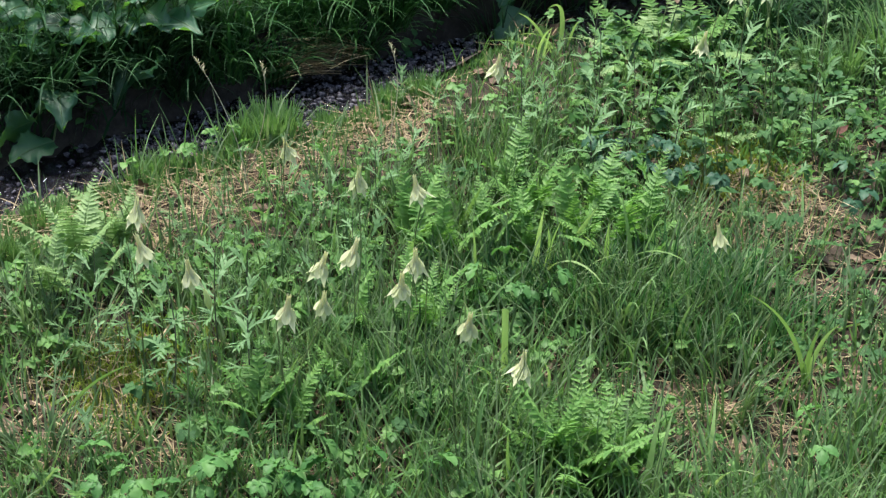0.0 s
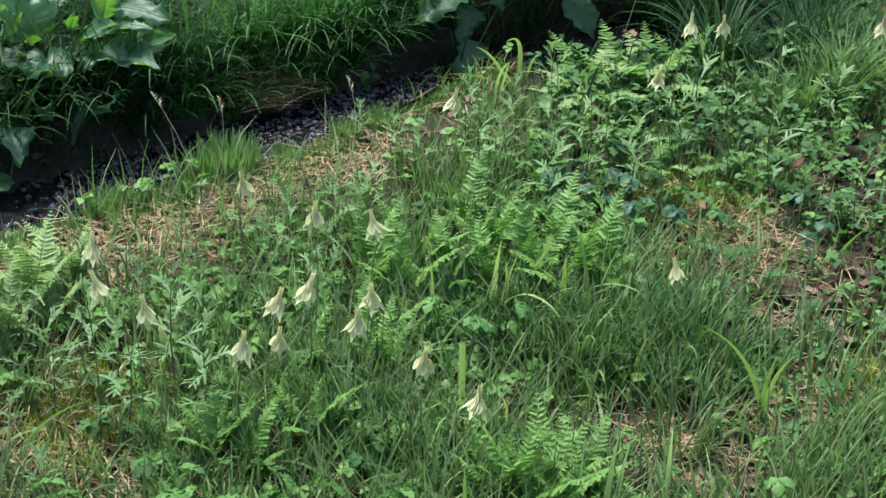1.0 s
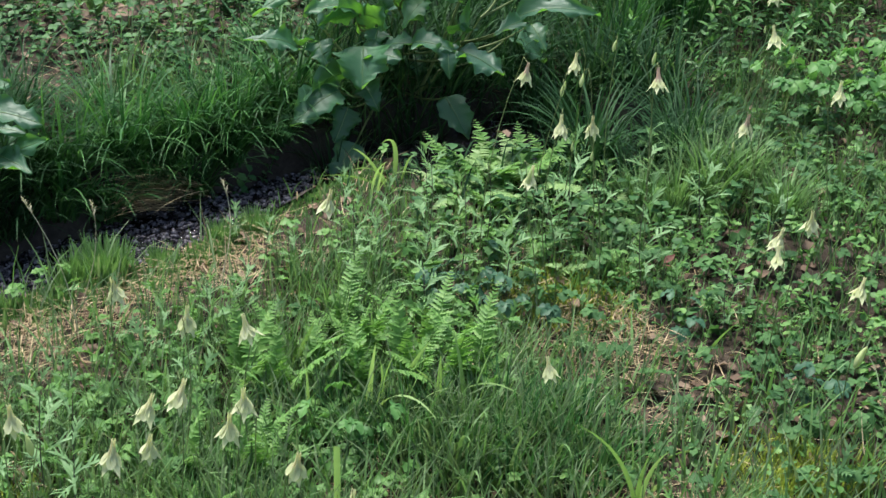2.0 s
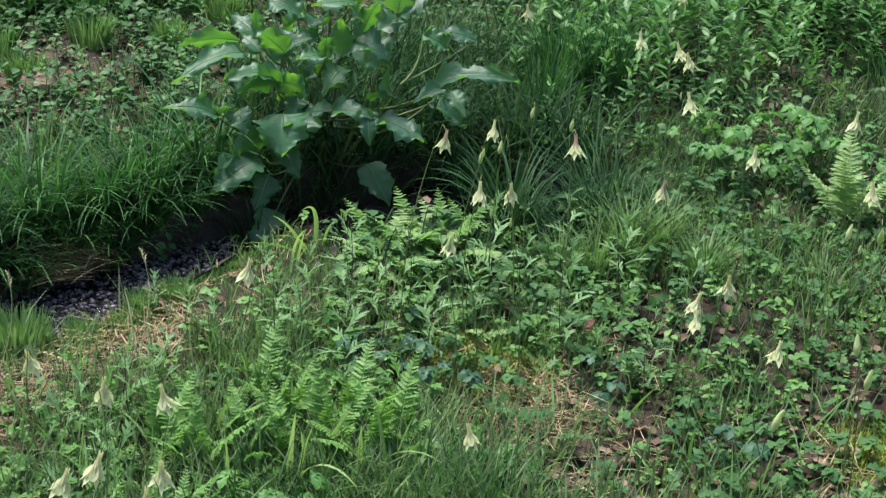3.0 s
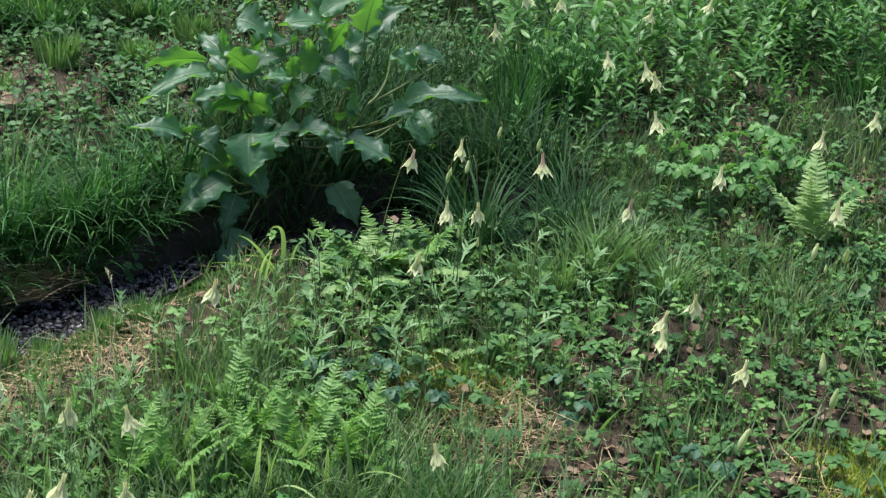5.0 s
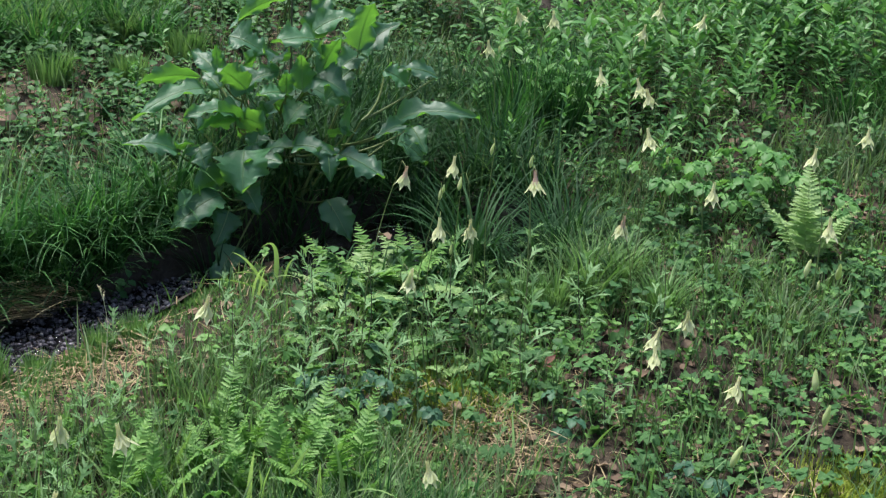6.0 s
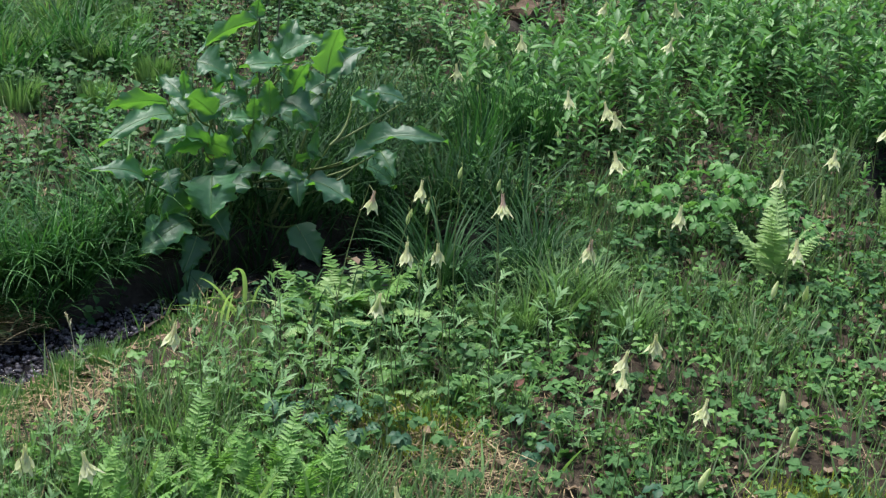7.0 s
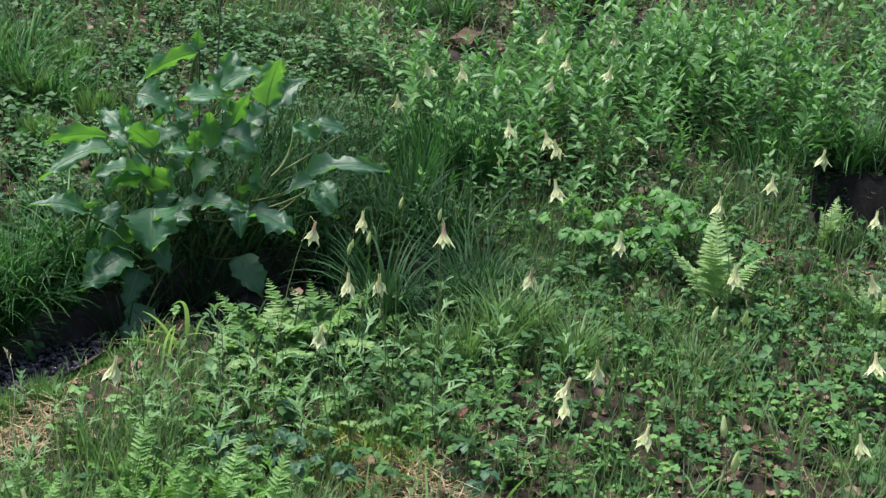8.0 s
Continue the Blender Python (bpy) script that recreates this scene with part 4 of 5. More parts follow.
# ferns
def pinna(length, teeth=4):
    """One toothed leaflet of a fern along +x."""
    n = teeth * 2 + 1
    s = np.linspace(0, 1, n)
    w = 0.25 * (1 - s ** 1.6) + 0.014
    w[1::2] *= 0.6
    w[-1] = 0.0
    return leaf_form(length, w, 0.2, 0.12, 0.0, 1.0, 2)


def frond_mesh(name, seed, length, material, width=0.2, n=16, lean=0.5, curl=0.9):
    """A frond: an arching midrib with pairs of toothed leaflets that shorten to the tip."""
    r = np.random.default_rng(seed)
    s = np.linspace(0, 1, 14)
    ang = lean + curl * s
    xs = np.concatenate([[0], np.cumsum(np.sin(ang[:-1]))]) * length / 13
    zs = np.concatenate([[0], np.cumsum(np.cos(ang[:-1]))]) * length / 13
    pts = np.stack([xs, np.zeros(14), zs], -1)
    out = [tube(pts, 0.0016 * (1 - 0.8 * s), 3)]
    for i in range(n):
        u = 0.2 + 0.8 * (i + 0.5) / n
        p = np.array([np.interp(u, s, xs), 0, np.interp(u, s, zs)])
        a = np.interp(u, s, ang)
        ln = width * length * min(1.0, 0.45 + 3.0 * (u - 0.2)) * (1.02 - u) ** 0.75 * 1.9
        for sd in (-1, 1):
            v, f = pinna(max(ln, 0.006) * r.uniform(0.92, 1.08))
            v = turned(v, sd * (1.42 - 0.4 * u) + r.normal(0, 0.09), r.normal(-0.05, 0.12), sd * 0.2 + r.normal(0, 0.25))
            m = np.array(Euler((0, a - 1.5708, 0)).to_matrix())
            out.append((v @ m.T + p, f))
    return mesh_np(name, *join(out), material)


fronds = [frond_mesh("frond", 60 + i, (0.24, 0.27, 0.21, 0.18)[i], M_FERN, (0.13, 0.12, 0.14, 0.14)[i], 22, (0.2, 0.35, 0.5, 0.1)[i], (0.45, 0.7, 0.7, 0.4)[i]) for i in range(4)]
upright = [frond_mesh("frond", 66 + i, (0.2, 0.17, 0.22)[i], M_FERN, 0.15, 17, 0.1 + 0.18 * i, 0.5) for i in range(3)]
# one of the two is paler: brighter light on these ferns, put in as colour
flat = [frond_mesh("frond", 76 + i, 0.2, (M_FERN, M_FERN_PALE)[i], 0.15, 18, 0.6 + 0.25 * i, 0.6) for i in range(2)]
pale = [frond_mesh("frond", 70 + i, (0.24, 0.28)[i], M_FERN_PALE, 0.15, 21, 0.25, 0.7) for i in range(2)]
r = np.random.default_rng(8)
for x, y, n, s in [(-0.06, 2.56, 4, 0.75), (0.0, 2.52, 5, 0.8), (0.03, 2.62, 4, 0.8), (0.08, 2.55, 5, 0.85), (0.15, 2.6, 5, 0.85), (0.15, 2.5, 4, 0.8), (0.23, 2.56, 5, 0.85), (0.31, 2.53, 5, 0.85), (0.36, 2.58, 4, 0.8), (0.28, 2.63, 4, 0.8), (0.17, 2.68, 4, 0.75), (-0.15, 2.31, 4, 0.65), (-0.03, 2.3, 4, 0.65), (-0.05, 2.34, 3, 0.6), (0.16, 2.0, 6, 0.8), (0.19, 1.98, 7, 0.85), (0.22, 2.01, 7, 0.9), (0.26, 1.97, 6, 0.8), (0.21, 1.94, 6, 0.8), (0.27, 2.02, 5, 0.75), (-0.28, 2.1, 7, 0.6), (-0.23, 2.06, 6, 0.55),
                   (-0.14, 2.14, 4, 0.65), (0.53, 2.93, 3, 0.6), (0.55, 2.98, 2, 0.6), (0.4, 3.25, 6, 0.9), (0.47, 3.29, 6, 0.95), (0.54, 3.3, 6, 0.95), (0.61, 3.29, 5, 0.85), (0.46, 3.17, 5, 0.75), (0.7, 3.13, 3, 0.6), (0.74, 3.27, 3, 0.6), (0.36, 3.26, 3, 0.6), (0.12, 2.75, 3, 0.7)]:
    t = thing("fern", x, y, "light green fern with arching toothed fronds" if s > 0.6 else "small light green fern low in the grass", "fern", "ferns", r.uniform(0, 360))
    for i in range(n):
        part("frond", flat[int(r.integers(2))] if y > 2.9 else upright[int(r.integers(3))] if 0.1 < x < 0.3 and y < 2.1 else fronds[int(r.integers(4))], t, "", pose(0, 0, 0, 0, r.normal(0, 8), i * 360 / n + r.normal(0, 15)) @ Matrix.Scale(s * r.uniform(0.8, 1.1), 4))
for x, y, n, s in [(-0.63, 2.45, 5, 0.7), (-0.57, 2.52, 4, 0.6), (-0.66, 2.38, 4, 0.6), (-0.59, 2.4, 3, 0.5), (1.5, 3.4, 5, 0.95), (1.85, 3.3, 4, 0.6), (1.95, 3.76, 4, 0.6), (2.17, 4.14, 4, 0.6), (1.14, 4.18, 3, 0.75)]:
    t = thing("fern", x, y, "pale yellow-green fern catching the light", "fern", "ferns", r.uniform(0, 360))
    for i in range(n):
        part("frond", pale[int(r.integers(2))], t, "", pose(0, 0, 0, 0, r.normal(0, 8), i * 360 / n + r.normal(0, 15)) @ Matrix.Scale(s * r.uniform(0.8, 1.1), 4))


# mugwort
def mugwort_leaf(seed):
    """A leaf cut into narrow pointed lobes."""
    r = np.random.default_rng(seed)
    out = [leaf_form(0.055, (0.03, 0.04, 0.055, 0.055, 0.0), 0.15, 0.3, 0.0, 1, 2)]
    for u, ln in ((0.28, 0.016), (0.46, 0.028), (0.66, 0.026)):
        for sd in (-1, 1):
            v, f = leaf_form(ln, (0.06, 0.09, 0.075, 0.0), 0.15, 0.2, 0.0, 1, 2)
            out.append((turned(v, sd * r.uniform(0.45, 0.7), r.normal(0, 0.1), 0, (0.055 * u, 0, -0.0165 * u * u)), f))
    return mesh_np("leaf", *join(out), M_MUG)


mug_leaves = [mugwort_leaf(i) for i in range(3)]
mug_stem = [mesh_np("stem", *tube(arc((0, 0, 0), (0.02 * i - 0.02, 0.01, h), (0.01, 0.012, 0), 7), np.linspace(0.0017, 0.0009, 7), 5), M_STEM_DARK) for i, h in enumerate((0.2, 0.26, 0.3))]


def mugwort(x, y, tall, n, size=1.0):
    k = 0 if tall < 0.22 else 1 if tall < 0.28 else 2
    h = (0.2, 0.26, 0.3)[k]
    t = thing("mugwort", x, y, "grey-green mugwort shoot with cut leaves on a dark stem", "herb", "mugwort shoots", r.uniform(0, 360))
    t.matrix_basis = t.matrix_basis @ Matrix.Scale(size, 4)
    part("stem", mug_stem[k], t, "dark purplish stem")
    for i in range(n):
        u = 0.2 + 0.8 * i / (n - 1)
        s = (0.5 + 0.5 * math.sin(math.pi * min(1, u * 0.9))) * r.uniform(0.85, 1.25)
        part("leaf", mug_leaves[int(r.integers(3))], t, "", pose(0, 0, h * u, 0, -(18 + 52 * u ** 2 + r.normal(0, 10)), i * 137.5 + r.normal(0, 12)) @ Matrix.Scale(s, 4))


MUGS = [(-0.43, 2.14), (-0.36, 2.5), (-0.06, 2.78), (0.03, 2.92), (0.41, 3.0), (0.22, 3.01), (-0.4, 2.6), (-0.24, 2.77), (-0.52, 2.37), (0.29, 2.99), (0.13, 3.05), (0.78, 3.16), (-0.3, 2.43), (-0.45, 2.45), (-0.2, 2.6), (-0.12, 2.66),
        (-0.5, 2.26), (-0.36, 2.25), (-0.55, 2.2), (0.35, 2.9), (0.32, 3.1), (0.6, 3.05), (0.5, 3.1), (-0.02, 2.98), (-0.28, 2.62), (0.15, 2.85), (-0.48, 2.56), (-0.38, 2.36), (0.19, 2.93), (0.88, 3.05), (0.86, 2.72), (0.28, 2.8), (-0.16, 2.5), (0.45, 2.85), (0.55, 2.98), (0.68, 3.1), (0.72, 2.85), (1.0, 2.95), (-0.62, 2.32), (-0.3, 2.15)]
for i, (x, y) in enumerate(MUGS):
    mugwort(x, y, r.uniform(0.17, 0.32), 14, (0.6 if x < -0.15 and 2.3 < y < 2.8 else min(1.0, max(0.66, 0.55 - 1.3 * (float(stream_off(x, y)) + 0.2)))) * r.uniform(0.65, 0.95))


def shoot_pieces(seed):
    rr = np.random.default_rng(seed)
    out = [tube(arc((0, 0, 0), (0.002, 0, 0.1), (0.002, 0.001, 0), 3), (0.0014, 0.0012, 0.0008), 3)]
    for i in range(8):
        ln = 0.055 * rr.uniform(0.75, 1.15)
        leaf = [leaf_form(ln, (0.03, 0.065, 0.075, 0.0), 0.15, 0.3, 0.0, 1, 2)]
        for k, sd in ((0.35, -1), (0.4, 1), (0.62, -1), (0.66, 1)):
            v, f = leaf_form(ln * 0.48, (0.09, 0.12, 0.0), 0.15, 0.2, 0.0, 1, 2)
            leaf.append((turned(v, sd * rr.uniform(0.5, 0.8), 0, 0, (ln * k, 0, -0.3 * ln * k * k)), f))
        v, f = join(leaf)
        out.append((turned(v, i * 2.4, 0.25 + 0.12 * i, rr.normal(0, 0.2), (0, 0, 0.013 * i)), f))
    return out


leaf_sheet("mugwort_seedlings", 2200, lambda x, y: (1 - step(0.8, 1.1, x)) * (1 - step(3.1, 3.3, y)) * (0.3 + 0.7 * patchy(x, y, 7.0, 4.0)) * (1 - 0.7 * bare(x, y)) * (1 - 0.9 * (1 - step(2.25, 2.5, y)) * step(-0.35, -0.1, x)) * overgrown(x, y) * on_bank(x, y, 1.4), join(shoot_pieces(2)), M_MUG,
           ("young grey-green mugwort shoot between the grass", "young grey-green mugwort shoots between the grass"), (0.4, 0.85), tilt=0.4, single="mugwort_seedling", near=(2.2, 3.1), pieces=shoot_pieces(2))
leaf_sheet("young_shoots", 3000, lambda x, y: (1 - step(0.8, 1.1, x)) * (1 - step(3.1, 3.3, y)) * (0.1 + 0.9 * patchy(x, y, 9.0, 1.0)) * (1 - 0.7 * bare(x, y)) * (1 - 0.8 * (1 - step(2.25, 2.5, y)) * step(-0.35, -0.1, x)) * overgrown(x, y) * on_bank(x, y, 1.4), join(shoot_pieces(7)), M_LOBED,
           ("young yellow-green leafy shoot between the grass", "young yellow-green leafy shoots between the grass"), (0.3, 0.8), tilt=0.5, single="young_shoot", near=(2.2, 3.1), pieces=shoot_pieces(7))

# leafy herbs that fill the far slope
herb_stem, herb_leaf = [], []
for i, h in enumerate((0.2, 0.26, 0.31)):
    top = (0.03 * i - 0.03, 0.02, h)
    herb_stem.append(mesh_np("stem", *tube(arc((0, 0, 0), top, (0.012, 0, 0), 5), np.linspace(0.002, 0.001, 5), 4), M_STEM))
    out = []
    for j in range(22):
        u = 0.3 + 0.7 * j / 21
        v, f = leaf_form(0.05 * (1.1 - 0.5 * abs(u - 0.65)) * r.uniform(0.7, 1.2), (0.03, 0.14, 0.16, 0.09, 0.0), 0.3, 0.2, 0.01, 1, 2)
        out.append((turned(v, j * 2.4 + r.normal(0, 0.2), 0.3 + 0.7 * u ** 3 + r.normal(0, 0.2), r.normal(0, 0.25), (top[0] * u, 0.02 * u, h * u)), f))
    herb_form = join(out)
    herb_leaf.append(mesh_np("foliage", *herb_form, M_HERB))
def herb_size(x, y):
    return (0.4 + 0.44 * step(3.45, 4.3, y)) * (0.72 + 0.5 * patchy(x, y, 6.0, 2.5))


def herb_field(x, y):
    w = step(-0.55, 0.35, y - 4.0 + 0.3 * (x < 0.9)) * step(0.75, 1.05, x) * (0.3 + 0.7 * patchy(x, y, 4.0)) * (1 - 0.7 * bare(x, y))
    gaps = (np.hypot(x - 1.21, (y - 5.05) * 0.8) > 0.19) & (np.hypot((x - 1.76) * 1.2, (y - 5.35) * 0.6) > 0.18)
    return w * gaps * overgrown(x, y) * hollow_free(x, y) * (1 - step(4.95, 5.3, y)) * (1 - 0.8 * blot(x, y, 1.95, 3.85, 0.25))


x, y = spots(3400, 0.5, 3.6, 3.3, 6.2, herb_field)
rim = np.array([(1.9, 3.85), (1.93, 4.02), (2.0, 3.74), (2.12, 3.7), (2.27, 3.71), (2.05, 4.22), (2.2, 4.25), (1.97, 3.82), (2.06, 3.76), (2.19, 3.74)])
x, y = np.concatenate([rim[:, 0], x]), np.concatenate([rim[:, 1], y])
for a, b in zip(x[:300], y[:300]):
    k = int(r.integers(3))
    t = thing("leafy_herb", float(a), float(b), "upright light-green herb with narrow pointed leaves", "herb", "leafy herbs on the slope", r.uniform(0, 360))
    s = pose(0, 0, 0, r.normal(0, 13), r.normal(0, 13), 0) @ Matrix.Scale(float(herb_size(a, b)) * r.uniform(0.8, 1.2), 4)
    part("stem", herb_stem[k], t, "", s)
    part("foliage", herb_leaf[k], t, "", s)
x, y = x[300:1100], y[300:1100]
m = len(x)
stand = new("herb_stand", mesh_np("herb_stand", *stamp(*herb_form, np.stack([x, y, ground_z(x, y)], -1), r.uniform(0, 6.28, m), herb_size(x, y) * r.uniform(0.7, 1.2, m), np.abs(r.normal(0, 0.25, m)), r.uniform(0, 6.28, m)), M_HERB))
tagged(stand, "dense stand of light-green pointed-leaved herbs", "herbs", kind="stuff")


x, y = spots(700, -1.6, 0.6, 3.8, 6.2, lambda x, y: (0.3 + 0.7 * patchy(x, y, 7.0, 1.0)) * overgrown(x, y) * (stream_off(x, y) > 0.45) * (1 - 0.9 * blot(x, y, -0.31, 4.2, 0.15)))
m = len(x)
bank_stand = new("bank_herb_stand", mesh_np("bank_herb_stand", *stamp(*herb_form, np.stack([x, y, ground_z(x, y) - 0.03], -1), r.uniform(0, 6.28, m), r.uniform(0.2, 0.52, m), np.abs(r.normal(0, 0.45, m)), r.uniform(0, 6.28, m)), M_HERB))
tagged(bank_stand, "scattered pointed-leaved green herbs on the far bank", "herbs", kind="stuff")
tufts("grass_tuft", [(-0.3, 4.28, 0.9), (-0.55, 4.2, 1.0), (-0.1, 4.3, 0.8), (0.05, 4.5, 0.9), (-0.62, 4.45, 1.0), (-0.3, 4.7, 1.1), (-0.02, 4.85, 1.0), (0.12, 4.2, 0.8), (-0.5, 4.75, 1.1), (-0.45, 4.05, 0.8)],
      bright, "loose light-green grass tuft on the far bank", "grass tuft", "bank grass tufts")

fountain = [tuft_mesh("grass_tuft", 50 + i, 130, (0.12, 0.27), (0.005, 0.009), (0.05, 0.55), (0.5, 1.7), 0.05, M_GRASS_LIGHT, 6) for i in range(3)]
tufts("grass_tuft", [(-0.37, 4.58, 0.8), (-0.13, 4.6, 0.65), (-0.26, 4.9, 0.8), (-0.02, 4.92, 0.5), (-0.52, 4.85, 0.8), (0.94, 3.24, 0.75), (1.02, 3.28, 0.65), (0.85, 3.18, 0.6), (1.08, 3.15, 0.6), (0.78, 3.2, 0.55)],
      fountain, "arching bright green grass tuft on the slope", "grass tuft", "arching grass tufts")
tall_dark = [tuft_mesh("tall_grass_tuft", 56 + i, 110, (0.2, 0.38), (0.005, 0.009), (0.0, 0.3), (0.2, 0.9), 0.06, M_SEDGE, 6) for i in range(2)]
tufts("tall_grass_tuft", [(0.96, 4.12, 0.9), (1.05, 4.1, 0.85), (1.12, 4.16, 0.75), (0.88, 4.0, 0.8)], tall_dark, "tall upright dark green grass tuft among the herbs", "grass tuft", "tall grass tufts")

# ---- dock plants ----
def dock_leaf_mesh(seed, length, width):
    """A long leaf, broad near its foot, with a frilled edge; it arches along its length and is troughed at the midrib."""
    r = np.random.default_rng(seed)
    n, c = 28, 12
    s, t = np.linspace(0, 1, n), np.linspace(-1, 1, c + 1)
    w = np.sin(np.clip(s, 0, 1) ** r.uniform(0.5, 0.7) * math.pi) ** 0.62 * (1.1 - 0.35 * s)
    w = 0.5 * width * w / w.max()
    ph = r.uniform(0, 6.28, 6)
    S, T = np.meshgrid(s, t, indexing="ij")
    lobe = 1 + 0.11 * np.sin(S * r.uniform(11, 16) + ph[0] + 0.8 * T) + 0.08 * np.sin(S * 31 + ph[1] - T) + 0.04 * np.sin(S * 67 + ph[2])
    y = T * w[:, None] * lobe
    y[-1] = 0.0
    arch = r.uniform(0.12, 0.3) * length
    z = arch * 4 * S * (1 - S) * (1.2 - 0.4 * S) * 0.5 + r.uniform(0.1, 0.45) * np.abs(y)
    frill = np.abs(T) ** 3.0 * width
    z = z + frill * (0.16 * np.sin(S * r.uniform(7, 11) + ph[3] + 1.2 * T) + 0.06 * np.sin(S * r.uniform(22, 30) + ph[4] - 1.7 * T))
    x = S * length + 0.1 * length * np.abs(T) ** 2 * np.sin(3.1 * S) * r.normal(0, 0.6)
    v = np.stack([x, y, z], -1)
    f = [(i * (c + 1) + j, i * (c + 1) + j + 1, (i + 1) * (c + 1) + j + 1, (i + 1) * (c + 1) + j) for i in range(n - 1) for j in range(c)]
    rv, rf = tube(v[::3, c // 2] + np.array([0, 0, 0.0008]), np.linspace(0.0015, 0.0004, 10), 4)
    return mesh_np("leaf", v, np.array(f), M_DOCK), mesh_np("midrib", rv, rf, M_RIB)


def dock(x, y, leaves, stalks, label, seed):
    """A dock: leaves as foot, tip, width and side (1: its upper side slopes to the south, -1: to the north), each on a stalk."""
    t = thing("dock_plant", x, y, label, "plant", "dock plants")
    r = np.random.default_rng(seed)
    for i, (bx, by, bz, tx, ty, tz, w, side) in enumerate(leaves):
        foot, d = Vector((bx, by, bz)), Vector((tx - bx, ty - by, tz - bz))
        ln = d.length * 1.06
        d.normalize()
        up = Vector((r.normal(0, 0.2), -0.5, 0.86)) if side > 0 else Vector((r.normal(0, 0.2), 0.86, 0.5))
        up = (up - d * up.dot(d)).normalized()
        m = Matrix.Translation(foot) @ Matrix((d, up.cross(d), up)).transposed().to_4x4()
        blade_me, rib_me = dock_leaf_mesh(seed * 131 + i, ln, 1.14 * w)
        part("midrib", rib_me, part("leaf", blade_me, t, "large wavy-edged leaf", m), "pale midrib")
        sx0, sy0, sh = min(stalks, key=lambda q: abs(q[0] - bx))
        hz = max(0.0, min(bz - 0.08, sh))
        u = 0.3 + 0.7 * hz / sh
        v, f = tube(arc((sx0 * u, sy0 * u, hz), foot, (0.3 * d.x * 0.05, 0.0, -0.012), 7), np.linspace(0.0034, 0.0018, 7), 5)
        part("leaf_stalk", mesh_np("leaf_stalk", v, f, M_STEM), t)
    for dx, dy, h in stalks:
        v, f = tube(arc((dx * 0.3, dy * 0.3, 0), (dx, dy, h), (0.01, 0, 0), 8), np.linspace(0.005, 0.002, 8), 6)
        part("stem", mesh_np("stem", v, f, M_STEM_DARK if h > 0.55 else M_STEM), t, "upright ribbed stem")


def shade_leaves(n, cx, cy, spread, low, high, seed):
    """The hidden leaves in the heart of a dock."""
    r = np.random.default_rng(seed)
    out = []
    for i in range(n):
        a, ln = r.uniform(0, 6.28), r.uniform(0.09, 0.14)
        bx, by, bz = cx + r.normal(0, spread), cy + r.normal(0, 0.04), r.uniform(low, high)
        out.append((bx, by, bz, bx + ln * math.cos(a), by + 0.5 * ln * math.sin(a), bz + r.normal(-0.02, 0.05), r.uniform(0.045, 0.07), 1))
    return out


DOCK_A_TOP = [
    (0.026, -0.050, 0.498, -0.110, -0.120, 0.436, 0.047, -1), (0.079, -0.030, 0.398, 0.118, 0.020, 0.487, 0.059, 1), (0.077, -0.060, 0.415, 0.177, -0.040, 0.453, 0.052, 1),
    (0.180, -0.120, 0.386, 0.207, -0.150, 0.500, 0.068, -1), (0.187, -0.080, 0.372, 0.283, -0.050, 0.436, 0.068, 1), (0.188, -0.100, 0.370, 0.125, -0.140, 0.338, 0.058, 1),
    (0.080, -0.100, 0.406, -0.017, -0.140, 0.405, 0.071, 1), (0.094, -0.140, 0.372, 0.059, -0.160, 0.413, 0.037, 1), (0.092, -0.140, 0.332, 0.131, -0.180, 0.423, 0.044, -1),
    (0.050, -0.150, 0.294, 0.044, -0.180, 0.383, 0.047, -1), (0.077, -0.150, 0.329, 0.153, -0.190, 0.293, 0.070, 1), (0.024, -0.020, 0.499, 0.029, -0.030, 0.549, 0.035, -1),
]
DOCK_A_SIDE = [
    (0.017, -0.150, 0.285, -0.055, -0.200, 0.294, 0.050, 1), (0.011, -0.160, 0.288, 0.012, -0.190, 0.346, 0.033, -1), (-0.090, -0.100, 0.287, -0.005, -0.080, 0.324, 0.065, 1),
    (-0.077, -0.120, 0.289, -0.140, -0.150, 0.344, 0.068, -1), (-0.143, -0.100, 0.327, -0.148, -0.110, 0.389, 0.022, -1), (-0.181, -0.100, 0.312, -0.320, -0.140, 0.303, 0.044, -1),
    (-0.176, -0.120, 0.291, -0.328, -0.180, 0.231, 0.054, 1), (-0.137, -0.100, 0.287, -0.176, -0.060, 0.315, 0.041, 1), (-0.097, -0.170, 0.253, -0.214, -0.220, 0.248, 0.053, 1),
    (-0.092, -0.190, 0.241, -0.185, -0.250, 0.228, 0.066, -1), (-0.097, -0.180, 0.238, -0.034, -0.220, 0.217, 0.066, -1), (-0.233, -0.200, 0.160, -0.355, -0.240, 0.186, 0.056, 1),
]
